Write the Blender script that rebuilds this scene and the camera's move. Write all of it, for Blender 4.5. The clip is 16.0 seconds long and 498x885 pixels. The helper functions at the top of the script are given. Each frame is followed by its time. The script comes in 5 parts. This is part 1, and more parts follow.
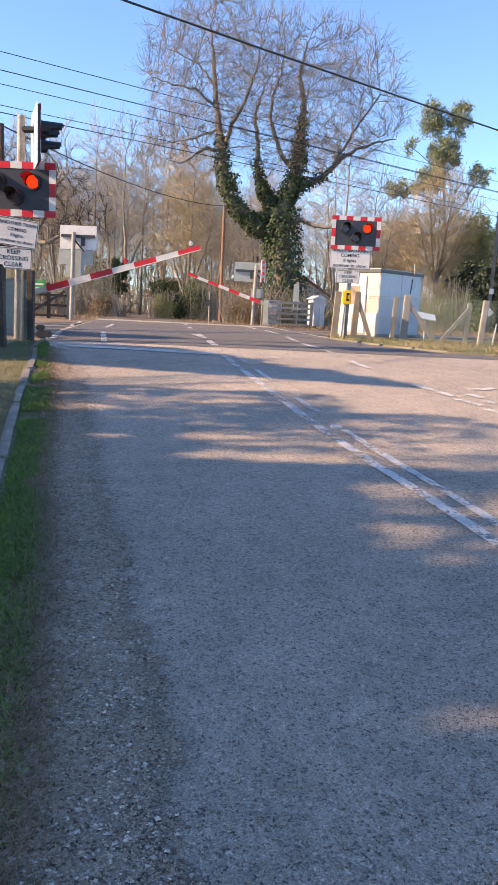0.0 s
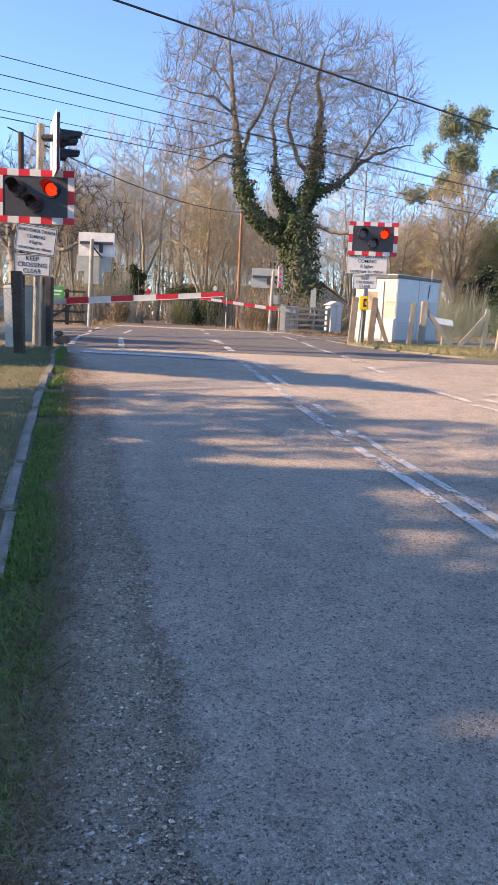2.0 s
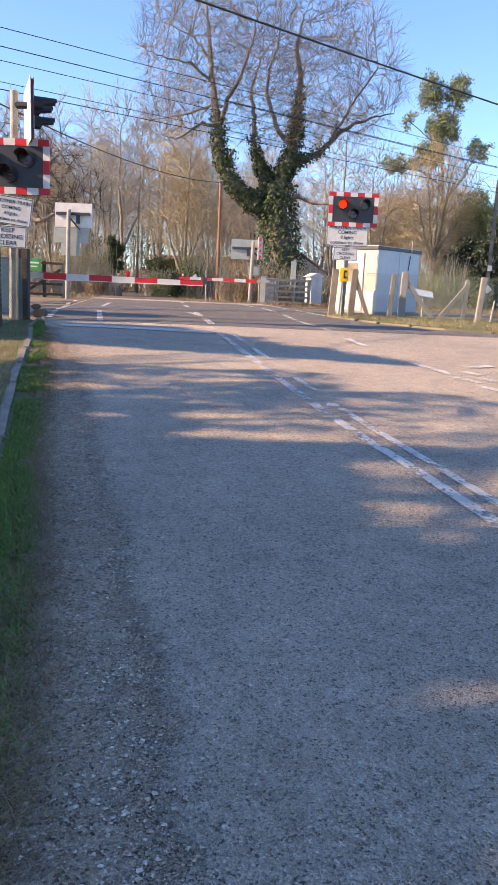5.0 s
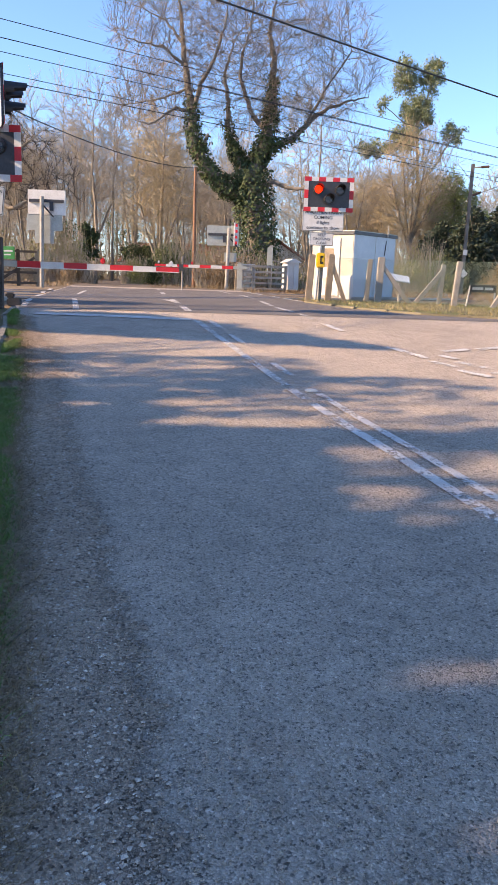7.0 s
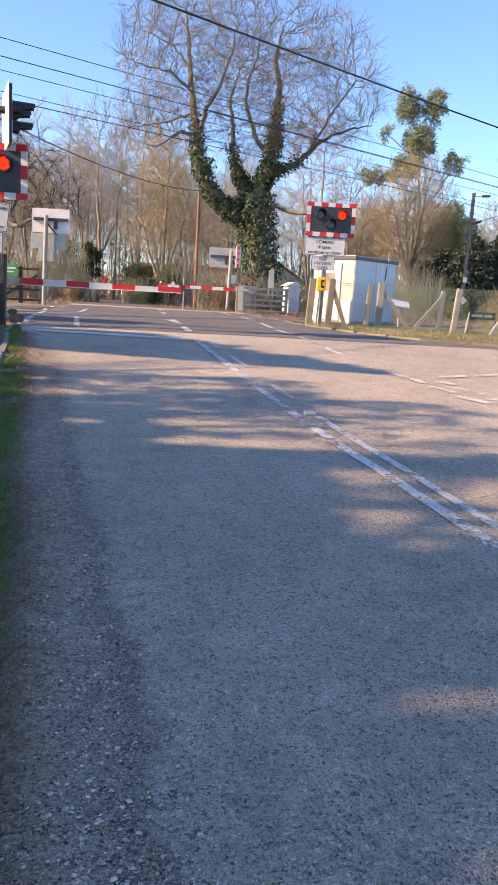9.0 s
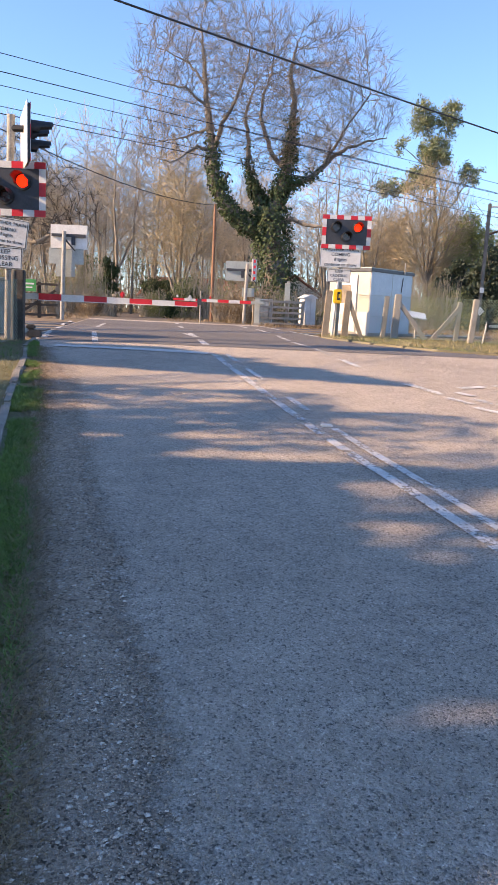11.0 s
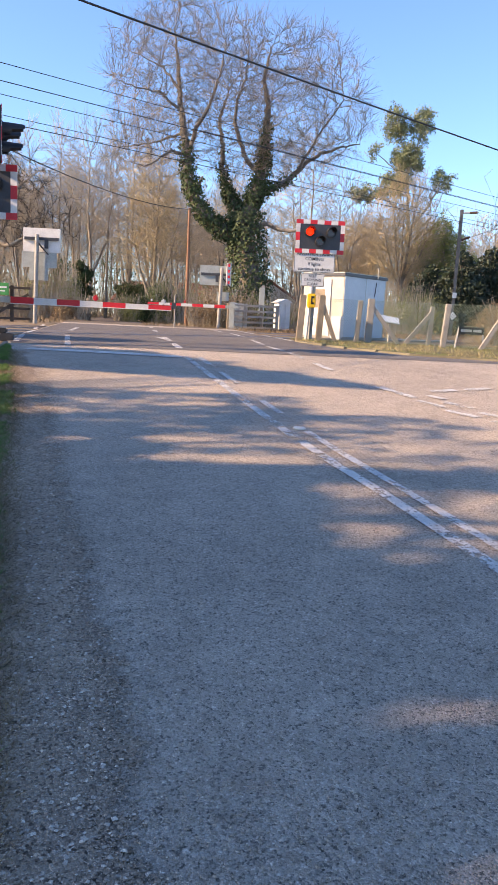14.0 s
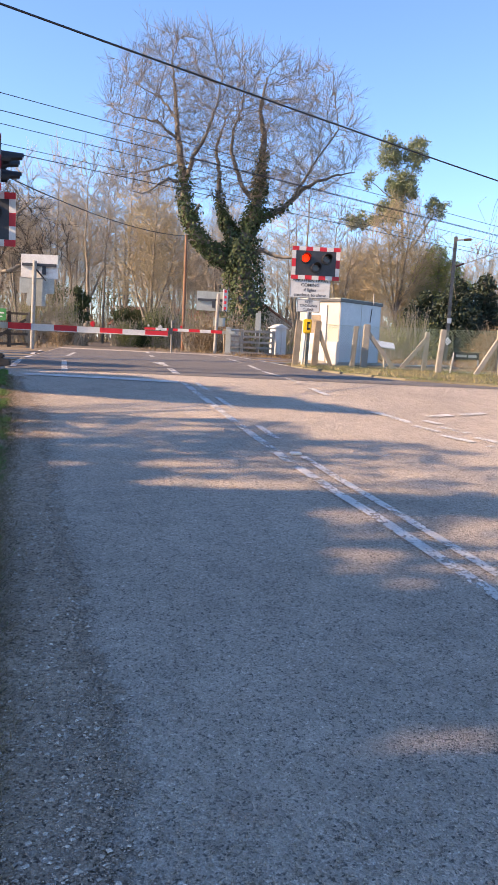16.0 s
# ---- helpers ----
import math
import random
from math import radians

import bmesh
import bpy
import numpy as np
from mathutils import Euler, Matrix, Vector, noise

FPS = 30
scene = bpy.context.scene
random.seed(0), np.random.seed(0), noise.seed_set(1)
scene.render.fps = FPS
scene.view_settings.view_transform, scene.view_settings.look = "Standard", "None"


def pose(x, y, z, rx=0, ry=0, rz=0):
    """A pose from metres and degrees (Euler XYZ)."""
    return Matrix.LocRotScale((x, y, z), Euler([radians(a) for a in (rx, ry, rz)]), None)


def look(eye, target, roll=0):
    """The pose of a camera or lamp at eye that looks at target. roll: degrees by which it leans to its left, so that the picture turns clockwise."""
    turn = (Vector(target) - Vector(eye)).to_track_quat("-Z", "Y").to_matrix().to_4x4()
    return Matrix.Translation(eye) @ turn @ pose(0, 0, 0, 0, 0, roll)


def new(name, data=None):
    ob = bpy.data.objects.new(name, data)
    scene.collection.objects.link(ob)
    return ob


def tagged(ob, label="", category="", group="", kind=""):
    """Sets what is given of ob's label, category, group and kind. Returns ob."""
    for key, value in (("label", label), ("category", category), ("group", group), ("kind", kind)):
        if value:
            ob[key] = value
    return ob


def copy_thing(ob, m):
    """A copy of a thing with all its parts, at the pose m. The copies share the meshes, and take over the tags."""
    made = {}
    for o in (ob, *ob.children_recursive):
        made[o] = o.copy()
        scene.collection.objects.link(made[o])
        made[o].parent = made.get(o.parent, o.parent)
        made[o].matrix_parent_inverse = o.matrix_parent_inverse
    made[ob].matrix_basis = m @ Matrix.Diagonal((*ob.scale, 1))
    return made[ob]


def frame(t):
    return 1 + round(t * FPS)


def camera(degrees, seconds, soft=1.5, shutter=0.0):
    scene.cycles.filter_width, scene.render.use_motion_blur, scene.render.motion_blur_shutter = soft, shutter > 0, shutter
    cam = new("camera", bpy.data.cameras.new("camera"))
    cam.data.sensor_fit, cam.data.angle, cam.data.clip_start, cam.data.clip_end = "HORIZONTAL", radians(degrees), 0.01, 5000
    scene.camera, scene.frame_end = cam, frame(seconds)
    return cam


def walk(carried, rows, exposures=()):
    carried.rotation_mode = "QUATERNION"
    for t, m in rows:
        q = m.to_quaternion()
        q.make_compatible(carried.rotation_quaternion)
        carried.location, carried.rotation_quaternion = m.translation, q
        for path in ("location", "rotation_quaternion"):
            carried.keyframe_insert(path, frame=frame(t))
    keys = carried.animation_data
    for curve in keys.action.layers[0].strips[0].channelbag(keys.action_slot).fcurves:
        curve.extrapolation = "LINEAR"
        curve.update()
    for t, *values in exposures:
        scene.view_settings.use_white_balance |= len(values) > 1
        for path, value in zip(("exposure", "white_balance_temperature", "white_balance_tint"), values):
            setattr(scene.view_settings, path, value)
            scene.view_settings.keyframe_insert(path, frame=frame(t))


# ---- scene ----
from mathutils import kdtree

cam = camera(36.1, 16.0, soft=1.1)
PATH = [
    (0, (-0.045, 0.149, 1.517), (-0.028, 2.121, 1.187), 2.7),
    (0.5, (-0.042, 0.142, 1.52), (-0.027, 2.114, 1.188), 2.9),
    (1, (-0.043, 0.138, 1.52), (-0.038, 2.111, 1.19), 2.9),
    (1.5, (-0.042, 0.138, 1.517), (-0.054, 2.112, 1.193), 2.8),
    (2, (-0.038, 0.138, 1.515), (-0.066, 2.113, 1.198), 2.6),
    (2.5, (-0.032, 0.138, 1.511), (-0.07, 2.113, 1.197), 2.3),
    (3, (-0.028, 0.135, 1.512), (-0.065, 2.109, 1.192), 2.2),
    (3.5, (-0.027, 0.138, 1.512), (-0.053, 2.11, 1.178), 2.2),
    (4, (-0.035, 0.149, 1.515), (-0.045, 2.118, 1.16), 2.4),
    (6.5, (-0.034, 0.145, 1.521), (0.036, 2.101, 1.111), 2.0),
    (7, (-0.031, 0.153, 1.514), (0.049, 2.108, 1.098), 1.9),
    (7.5, (-0.031, 0.159, 1.512), (0.056, 2.113, 1.097), 2.0),
    (8, (-0.035, 0.156, 1.514), (0.059, 2.112, 1.109), 2.3),
    (8.5, (-0.026, 0.158, 1.512), (0.07, 2.118, 1.127), 2.7),
    (9, (-0.039, 0.147, 1.512), (0.046, 2.113, 1.151), 3.2),
    (9.5, (-0.039, 0.137, 1.521), (0.025, 2.107, 1.181), 3.4),
    (12, (-0.019, 0.134, 1.511), (0.015, 2.106, 1.18), 2.3),
    (12.5, (-0.009, 0.141, 1.503), (0.048, 2.111, 1.163), 2.2),
    (13, (-0.009, 0.15, 1.505), (0.067, 2.118, 1.16), 2.3),
    (13.5, (-0.017, 0.142, 1.508), (0.074, 2.111, 1.171), 2.4),
    (14, (-0.01, 0.134, 1.507), (0.091, 2.106, 1.19), 2.7),
    (14.5, (-0.015, 0.136, 1.509), (0.096, 2.111, 1.214), 3.0),
    (15, (-0.016, 0.132, 1.51), (0.1, 2.109, 1.232), 3.0),
    (15.5, (-0.016, 0.13, 1.514), (0.1, 2.109, 1.248), 2.9),
    (16, (-0.011, 0.127, 1.513), (0.097, 2.108, 1.26), 2.7),
]
walk(cam, [(t, look(eye, target, roll)) for t, eye, target, roll in PATH])

# ---- world, sun, exposure ----
SUN_AZ, SUN_EL = radians(-103.0), radians(27.0)   # azimuth from +y towards +x
scene.view_settings.exposure = 2.33
scene.view_settings.use_white_balance = True
scene.view_settings.white_balance_temperature = 7900
scene.view_settings.white_balance_tint = 18
world = bpy.data.worlds.new("sky")
scene.world = world
world.use_nodes = True
wn = world.node_tree.nodes
sky = wn.new("ShaderNodeTexSky")
sky.sky_type = 'NISHITA'
sky.sun_disc = False
sky.sun_elevation = SUN_EL
sky.sun_rotation = SUN_AZ
sky.air_density, sky.dust_density, sky.ozone_density = 0.95, 0.3, 8.6
wn["Background"].inputs["Strength"].default_value = 0.077
world.node_tree.links.new(sky.outputs[0], wn["Background"].inputs["Color"])
sun_dir = Vector((math.sin(SUN_AZ) * math.cos(SUN_EL), math.cos(SUN_AZ) * math.cos(SUN_EL), math.sin(SUN_EL)))
sun = new("sun", bpy.data.lights.new("sun", "SUN"))
sun.data.energy, sun.data.angle, sun.data.color = 2.1, radians(0.7), (1.0, 0.79, 0.57)
sun.matrix_basis = look(sun_dir * 60, (0, 0, 0))


# ---- materials ----
def material(name, dark, light, rough=0.7, scale=8.0, fine=60.0, bump=0.2, metal=0.0, coat=0.0, islands=0.0, objects=0.0, spread=0.55):
    """A surface whose colour runs between two tones at two scales, with fine relief."""
    m = bpy.data.materials.new(name)
    m.use_nodes = True
    nt = m.node_tree
    n, l = nt.nodes, nt.links
    b = n["Principled BSDF"]
    co = n.new("ShaderNodeTexCoord")
    big, small, mix = n.new("ShaderNodeTexNoise"), n.new("ShaderNodeTexNoise"), n.new("ShaderNodeMix")
    big.inputs["Scale"].default_value, big.inputs["Detail"].default_value = scale, 5
    small.inputs["Scale"].default_value, small.inputs["Detail"].default_value = fine, 3
    for t in (big, small):
        l.new(co.outputs["Object"], t.inputs["Vector"])
    add = n.new("ShaderNodeMath"); add.operation = 'MULTIPLY_ADD'
    add.inputs[1].default_value = 0.5
    half = n.new("ShaderNodeMath"); half.operation = 'MULTIPLY'
    half.inputs[1].default_value = 0.5
    l.new(small.outputs[0], half.inputs[0])
    l.new(big.outputs[0], add.inputs[0])
    l.new(half.outputs[0], add.inputs[2])
    rng = n.new("ShaderNodeMapRange")
    rng.inputs[1].default_value, rng.inputs[2].default_value = 0.5 - spread * 0.3, 0.5 + spread * 0.3
    l.new(add.outputs[0], rng.inputs[0])
    fac = rng.outputs[0]
    if islands or objects:
        src = n.new("ShaderNodeNewGeometry").outputs["Random Per Island"] if islands else n.new("ShaderNodeObjectInfo").outputs["Random"]
        k = islands or objects
        mul = n.new("ShaderNodeMath"); mul.operation = 'MULTIPLY'
        mul.inputs[1].default_value = k
        l.new(src, mul.inputs[0])
        ma = n.new("ShaderNodeMath"); ma.operation = 'MULTIPLY_ADD'
        ma.inputs[1].default_value = 1 - k
        l.new(fac, ma.inputs[0]); l.new(mul.outputs[0], ma.inputs[2])
        fac = ma.outputs[0]
    mix.data_type = 'RGBA'
    mix.inputs[6].default_value, mix.inputs[7].default_value = (*dark, 1), (*light, 1)
    l.new(fac, mix.inputs[0])
    l.new(mix.outputs[2], b.inputs["Base Color"])
    b.inputs["Roughness"].default_value, b.inputs["Metallic"].default_value = rough, metal
    b.inputs["Coat Weight"].default_value = coat
    if bump:
        bp = n.new("ShaderNodeBump")
        bp.inputs["Strength"].default_value, bp.inputs["Distance"].default_value = bump, 0.02
        l.new(small.outputs[0], bp.inputs["Height"])
        l.new(bp.outputs[0], b.inputs["Normal"])
    return m


def glow(name, colour, strength):
    m = bpy.data.materials.new(name)
    m.use_nodes = True
    b = m.node_tree.nodes["Principled BSDF"]
    b.inputs["Base Color"].default_value = (*colour, 1)
    b.inputs["Emission Color"].default_value = (*colour, 1)
    b.inputs["Emission Strength"].default_value = strength
    return m


def leafy(name, dark, light, rough=0.55):
    m = material(name, dark, light, rough, 0.6, 3.0, 0.0, islands=0.6)
    return m


def chipped(name, tones, scale, coarse, relief):
    """A bed of stone chips in a dark binder: tones of rows of place and colour."""
    m = bpy.data.materials.new(name)
    m.use_nodes = True
    nt = m.node_tree
    n, l = nt.nodes, nt.links
    b = n["Principled BSDF"]
    co = n.new("ShaderNodeTexCoord").outputs["Object"]
    chips = n.new("ShaderNodeTexVoronoi"); chips.inputs["Scale"].default_value = scale
    chips2 = n.new("ShaderNodeTexVoronoi"); chips2.inputs["Scale"].default_value = coarse
    big = n.new("ShaderNodeTexNoise"); big.inputs["Scale"].default_value, big.inputs["Detail"].default_value = 0.55, 6
    mid = n.new("ShaderNodeTexNoise"); mid.inputs["Scale"].default_value, mid.inputs["Detail"].default_value = 5, 6
    for t in (chips, chips2, big, mid):
        l.new(co, t.inputs["Vector"])
    ramp = n.new("ShaderNodeValToRGB")
    e = ramp.color_ramp.elements
    e[0].position, e[0].color = tones[0][0], (*tones[0][1], 1)
    e[1].position, e[1].color = tones[-1][0], (*tones[-1][1], 1)
    for p, c in tones[1:-1]:
        k = e.new(p); k.color = (*c, 1)
    sep, sep2 = n.new("ShaderNodeSeparateColor"), n.new("ShaderNodeSeparateColor")
    l.new(chips.outputs["Color"], sep.inputs[0])
    l.new(chips2.outputs["Color"], sep2.inputs[0])
    both = n.new("ShaderNodeMix")
    both.inputs[0].default_value = 0.26
    l.new(sep.outputs[0], both.inputs[2]); l.new(sep2.outputs[0], both.inputs[3])
    l.new(both.outputs[0], ramp.inputs[0])
    worn = n.new("ShaderNodeMapRange")
    worn.inputs[1].default_value, worn.inputs[2].default_value, worn.inputs[3].default_value, worn.inputs[4].default_value = 0.3, 0.7, 0.78, 1.22
    mixn = n.new("ShaderNodeMath"); mixn.operation = 'MULTIPLY_ADD'; mixn.inputs[1].default_value = 0.4
    sc = n.new("ShaderNodeMath"); sc.operation = 'MULTIPLY'; sc.inputs[1].default_value = 0.6
    l.new(big.outputs[0], sc.inputs[0]); l.new(mid.outputs[0], mixn.inputs[0]); l.new(sc.outputs[0], mixn.inputs[2])
    l.new(mixn.outputs[0], worn.inputs[0])
    mul = n.new("ShaderNodeMix"); mul.data_type, mul.blend_type = 'RGBA', 'MULTIPLY'
    mul.inputs[0].default_value = 1.0
    l.new(ramp.outputs[0], mul.inputs[6]); l.new(worn.outputs[0], mul.inputs[7])
    l.new(mul.outputs[2], b.inputs["Base Color"])
    b.inputs["Roughness"].default_value = 0.8
    b.inputs["Specular IOR Level"].default_value = 0.35
    hadd = n.new("ShaderNodeMath"); hadd.operation = 'ADD'
    l.new(chips.outputs["Distance"], hadd.inputs[0]); l.new(chips2.outputs["Distance"], hadd.inputs[1])
    bp = n.new("ShaderNodeBump"); bp.invert = True
    bp.inputs["Strength"].default_value, bp.inputs["Distance"].default_value = 1.0, relief
    l.new(hadd.outputs[0], bp.inputs["Height"]); l.new(bp.outputs[0], b.inputs["Normal"])
    return m


def line_material(name, low, high):
    """Road paint, worn through to the stone in chips and patches."""
    m = material(name, (0.4, 0.38, 0.35), (0.66, 0.64, 0.6), 0.75, 6, 90, 0.5)
    nt = m.node_tree
    n, l = nt.nodes, nt.links
    b = n["Principled BSDF"]
    co = n.new("ShaderNodeTexCoord").outputs["Object"]
    a, c = n.new("ShaderNodeTexNoise"), n.new("ShaderNodeTexNoise")
    a.inputs["Scale"].default_value, a.inputs["Detail"].default_value = 4.5, 4
    c.inputs["Scale"].default_value, c.inputs["Detail"].default_value = 38, 3
    l.new(co, a.inputs["Vector"]); l.new(co, c.inputs["Vector"])
    s = n.new("ShaderNodeMath"); s.operation = 'ADD'
    l.new(a.outputs[0], s.inputs[0]); l.new(c.outputs[0], s.inputs[1])
    r = n.new("ShaderNodeMapRange")
    r.inputs[1].default_value, r.inputs[2].default_value = low, high
    l.new(s.outputs[0], r.inputs[0])
    l.new(r.outputs[0], b.inputs["Alpha"])
    return m


M = {}
M["asphalt"] = chipped("asphalt", ((0.0, (0.085, 0.072, 0.06)), (0.12, (0.2, 0.17, 0.142)), (0.3, (0.4, 0.335, 0.272)), (0.62, (0.5, 0.42, 0.342)), (0.88, (0.58, 0.495, 0.41)), (1.0, (0.82, 0.75, 0.66))), 145, 62, 0.012)
M["edge"] = chipped("broken_road_edge", ((0.0, (0.06, 0.044, 0.033)), (0.16, (0.19, 0.141, 0.105)), (0.36, (0.42, 0.316, 0.232)), (0.68, (0.52, 0.4, 0.3)), (0.92, (0.6, 0.48, 0.375)), (1.0, (0.85, 0.77, 0.68))), 110, 38, 0.03)


def ragged(m):
    """Lets the border of the road edge break up into patches of grit."""
    n, l = m.node_tree.nodes, m.node_tree.links
    co = n.new("ShaderNodeTexCoord")
    a, c = n.new("ShaderNodeTexNoise"), n.new("ShaderNodeTexNoise")
    a.inputs["Scale"].default_value, a.inputs["Detail"].default_value = 7, 3
    c.inputs["Scale"].default_value, c.inputs["Detail"].default_value = 60, 4
    l.new(co.outputs["Object"], a.inputs["Vector"]); l.new(co.outputs["Object"], c.inputs["Vector"])
    s = n.new("ShaderNodeMath"); s.operation = 'ADD'
    l.new(a.outputs[0], s.inputs[0]); l.new(c.outputs[0], s.inputs[1])
    x = n.new("ShaderNodeSeparateXYZ")
    l.new(co.outputs["UV"], x.inputs[0])
    u = n.new("ShaderNodeMath"); u.operation = 'MULTIPLY_ADD'
    u.inputs[1].default_value = -1.7
    l.new(x.outputs[0], u.inputs[0]); l.new(s.outputs[0], u.inputs[2])
    r = n.new("ShaderNodeMapRange")
    r.inputs[1].default_value, r.inputs[2].default_value = -0.42, -0.3
    l.new(u.outputs[0], r.inputs[0])
    l.new(r.outputs[0], n["Principled BSDF"].inputs["Alpha"])


ragged(M["edge"])
M["deck"] = chipped("crossing_asphalt", ((0.0, (0.04, 0.036, 0.034)), (0.2, (0.12, 0.108, 0.1)), (0.7, (0.17, 0.152, 0.138)), (0.95, (0.22, 0.2, 0.18)), (1.0, (0.4, 0.37, 0.34))), 120, 50, 0.008)
M["paint"] = line_material("road_paint", 0.82, 1.0)
M["freshpaint"] = line_material("fresh_road_paint", 0.62, 0.8)
M["soil"] = material("soil", (0.07, 0.055, 0.04), (0.17, 0.135, 0.1), 0.95, 1.5, 30, 0.8)
M["turf"] = material("turf", (0.06, 0.055, 0.024), (0.16, 0.145, 0.06), 0.95, 1.2, 25, 0.8)
M["litter"] = material("leaf_litter", (0.1, 0.07, 0.04), (0.26, 0.19, 0.11), 0.95, 0.8, 20, 0.8)
M["gravel"] = material("gravel_stone", (0.13, 0.105, 0.085), (0.62, 0.55, 0.47), 0.85, 20, 120, 0.3, islands=0.75)
M["edge_crumb"] = material("asphalt_crumb", (0.12, 0.092, 0.07), (0.5, 0.39, 0.3), 0.9, 20, 120, 0.3, islands=0.6)
M["ballast"] = material("ballast_stone", (0.1, 0.09, 0.085), (0.24, 0.22, 0.2), 0.9, 18, 60, 0.8)
M["concrete"] = material("concrete", (0.2, 0.185, 0.16), (0.4, 0.37, 0.32), 0.9, 3, 60, 0.5, objects=0.25)
M["kerbstone"] = material("kerb_concrete", (0.13, 0.118, 0.1), (0.33, 0.3, 0.26), 0.95, 7, 60, 0.8, objects=0.25)
M["mossy"] = material("mossy_kerb_concrete", (0.09, 0.08, 0.045), (0.25, 0.22, 0.15), 0.95, 5, 50, 0.6, objects=0.3)
M["bark"] = material("bark", (0.12, 0.102, 0.08), (0.34, 0.29, 0.225), 0.95, 3, 25, 0.6)
M["twig"] = material("twig_bark", (0.18, 0.155, 0.118), (0.46, 0.395, 0.3), 0.9, 0.8, 10, 0.0)
M["ashtwig"] = material("ash_twig", (0.11, 0.09, 0.068), (0.31, 0.255, 0.19), 0.9, 0.8, 10, 0.0)
M["ashbark"] = material("ash_bark", (0.085, 0.074, 0.062), (0.25, 0.218, 0.185), 0.95, 3, 25, 0.5)
M["oakbark"] = material("oak_bark", (0.03, 0.026, 0.022), (0.1, 0.086, 0.072), 0.95, 3, 25, 0.3)
M["willow"] = material("golden_twig", (0.2, 0.16, 0.095), (0.5, 0.41, 0.255), 0.9, 0.8, 10, 0.0)
M["ivy"] = leafy("ivy_leaf", (0.016, 0.03, 0.01), (0.07, 0.105, 0.03), rough=0.7)
M["euc"] = leafy("grey_green_leaf", (0.085, 0.11, 0.05), (0.25, 0.28, 0.13))
M["fir"] = leafy("dark_conifer_leaf", (0.008, 0.02, 0.01), (0.035, 0.055, 0.03))
M["bush"] = leafy("bush_leaf", (0.085, 0.1, 0.028), (0.27, 0.28, 0.09))
M["sallow"] = leafy("yellow_green_leaf", (0.12, 0.145, 0.035), (0.35, 0.37, 0.11))
M["bramble"] = leafy("dry_bramble", (0.1, 0.068, 0.036), (0.29, 0.2, 0.1))
M["thicket"] = leafy("winter_thicket", (0.1, 0.085, 0.05), (0.3, 0.25, 0.15))
M["straw"] = leafy("straw_grass", (0.2, 0.15, 0.06), (0.46, 0.38, 0.18))
M["grass"] = leafy("grass_blade", (0.035, 0.08, 0.014), (0.15, 0.29, 0.045))
M["oldwood"] = material("weathered_wood", (0.15, 0.12, 0.085), (0.36, 0.29, 0.21), 0.9, 4, 45, 0.6, objects=0.3)
M["greywood"] = material("silvered_wood", (0.24, 0.21, 0.17), (0.44, 0.4, 0.34), 0.9, 5, 45, 0.5, objects=0.3)
M["darkwood"] = material("dark_wood", (0.03, 0.025, 0.02), (0.1, 0.08, 0.065), 0.9, 5, 45, 0.6)
M["polewood"] = material("pole_wood", (0.16, 0.075, 0.04), (0.32, 0.17, 0.1), 0.85, 2, 30, 0.4)
M["steel"] = material("galvanised_steel", (0.2, 0.19, 0.17), (0.4, 0.385, 0.35), 0.6, 6, 40, 0.1, metal=0.2)
M["mast"] = material("dull_mast_steel", (0.08, 0.074, 0.068), (0.21, 0.2, 0.185), 0.7, 5, 40, 0.1, metal=0.2)
M["rust"] = material("rusty_steel", (0.05, 0.032, 0.026), (0.12, 0.072, 0.055), 0.8, 6, 50, 0.3, metal=0.3)
M["white"] = material("white_paint", (0.52, 0.51, 0.48), (0.7, 0.69, 0.66), 0.45, 3, 50, 0.06)
M["cream"] = material("cream_render", (0.45, 0.4, 0.32), (0.6, 0.545, 0.45), 0.7, 2, 40, 0.1)
M["offwhite"] = material("aged_white_metal", (0.55, 0.53, 0.48), (0.78, 0.76, 0.71), 0.5, 4, 40, 0.08)
M["greygreen"] = material("grey_metal_back", (0.3, 0.32, 0.29), (0.44, 0.46, 0.42), 0.5, 5, 40, 0.08, metal=0.3)
M["red"] = material("red_enamel", (0.5, 0.012, 0.02), (0.68, 0.025, 0.035), 0.4, 5, 50, 0.05)
M["black"] = material("black_paint", (0.012, 0.012, 0.014), (0.03, 0.03, 0.034), 0.55, 6, 50, 0.08)
M["slate"] = material("dark_backboard", (0.028, 0.03, 0.036), (0.05, 0.053, 0.06), 0.45, 4, 40, 0.05)
M["lens"] = material("dark_lens", (0.03, 0.006, 0.006), (0.07, 0.015, 0.012), 0.15, 10, 90, 0.1, coat=0.5)
M["yellow"] = material("yellow_plastic", (0.75, 0.45, 0.01), (0.88, 0.56, 0.02), 0.4, 5, 40, 0.05)
M["lit"] = glow("lit_red_lamp", (1.0, 0.02, 0.006), 0.7)
M["bluegrey"] = material("pale_blue_panel", (0.38, 0.45, 0.5), (0.5, 0.57, 0.61), 0.35, 4, 40, 0.05)
M["green"] = material("green_enamel", (0.03, 0.2, 0.05), (0.06, 0.32, 0.09), 0.4, 4, 40, 0.05)
M["mesh"] = material("green_plastic_wire", (0.12, 0.19, 0.15), (0.24, 0.32, 0.27), 0.6, 3, 30, 0.0)
M["rubber"] = material("rubber_panel", (0.035, 0.035, 0.036), (0.075, 0.072, 0.07), 0.85, 4, 60, 0.5)
M["rail"] = material("rail_steel", (0.16, 0.12, 0.1), (0.42, 0.4, 0.38), 0.35, 4, 40, 0.1, metal=0.8)
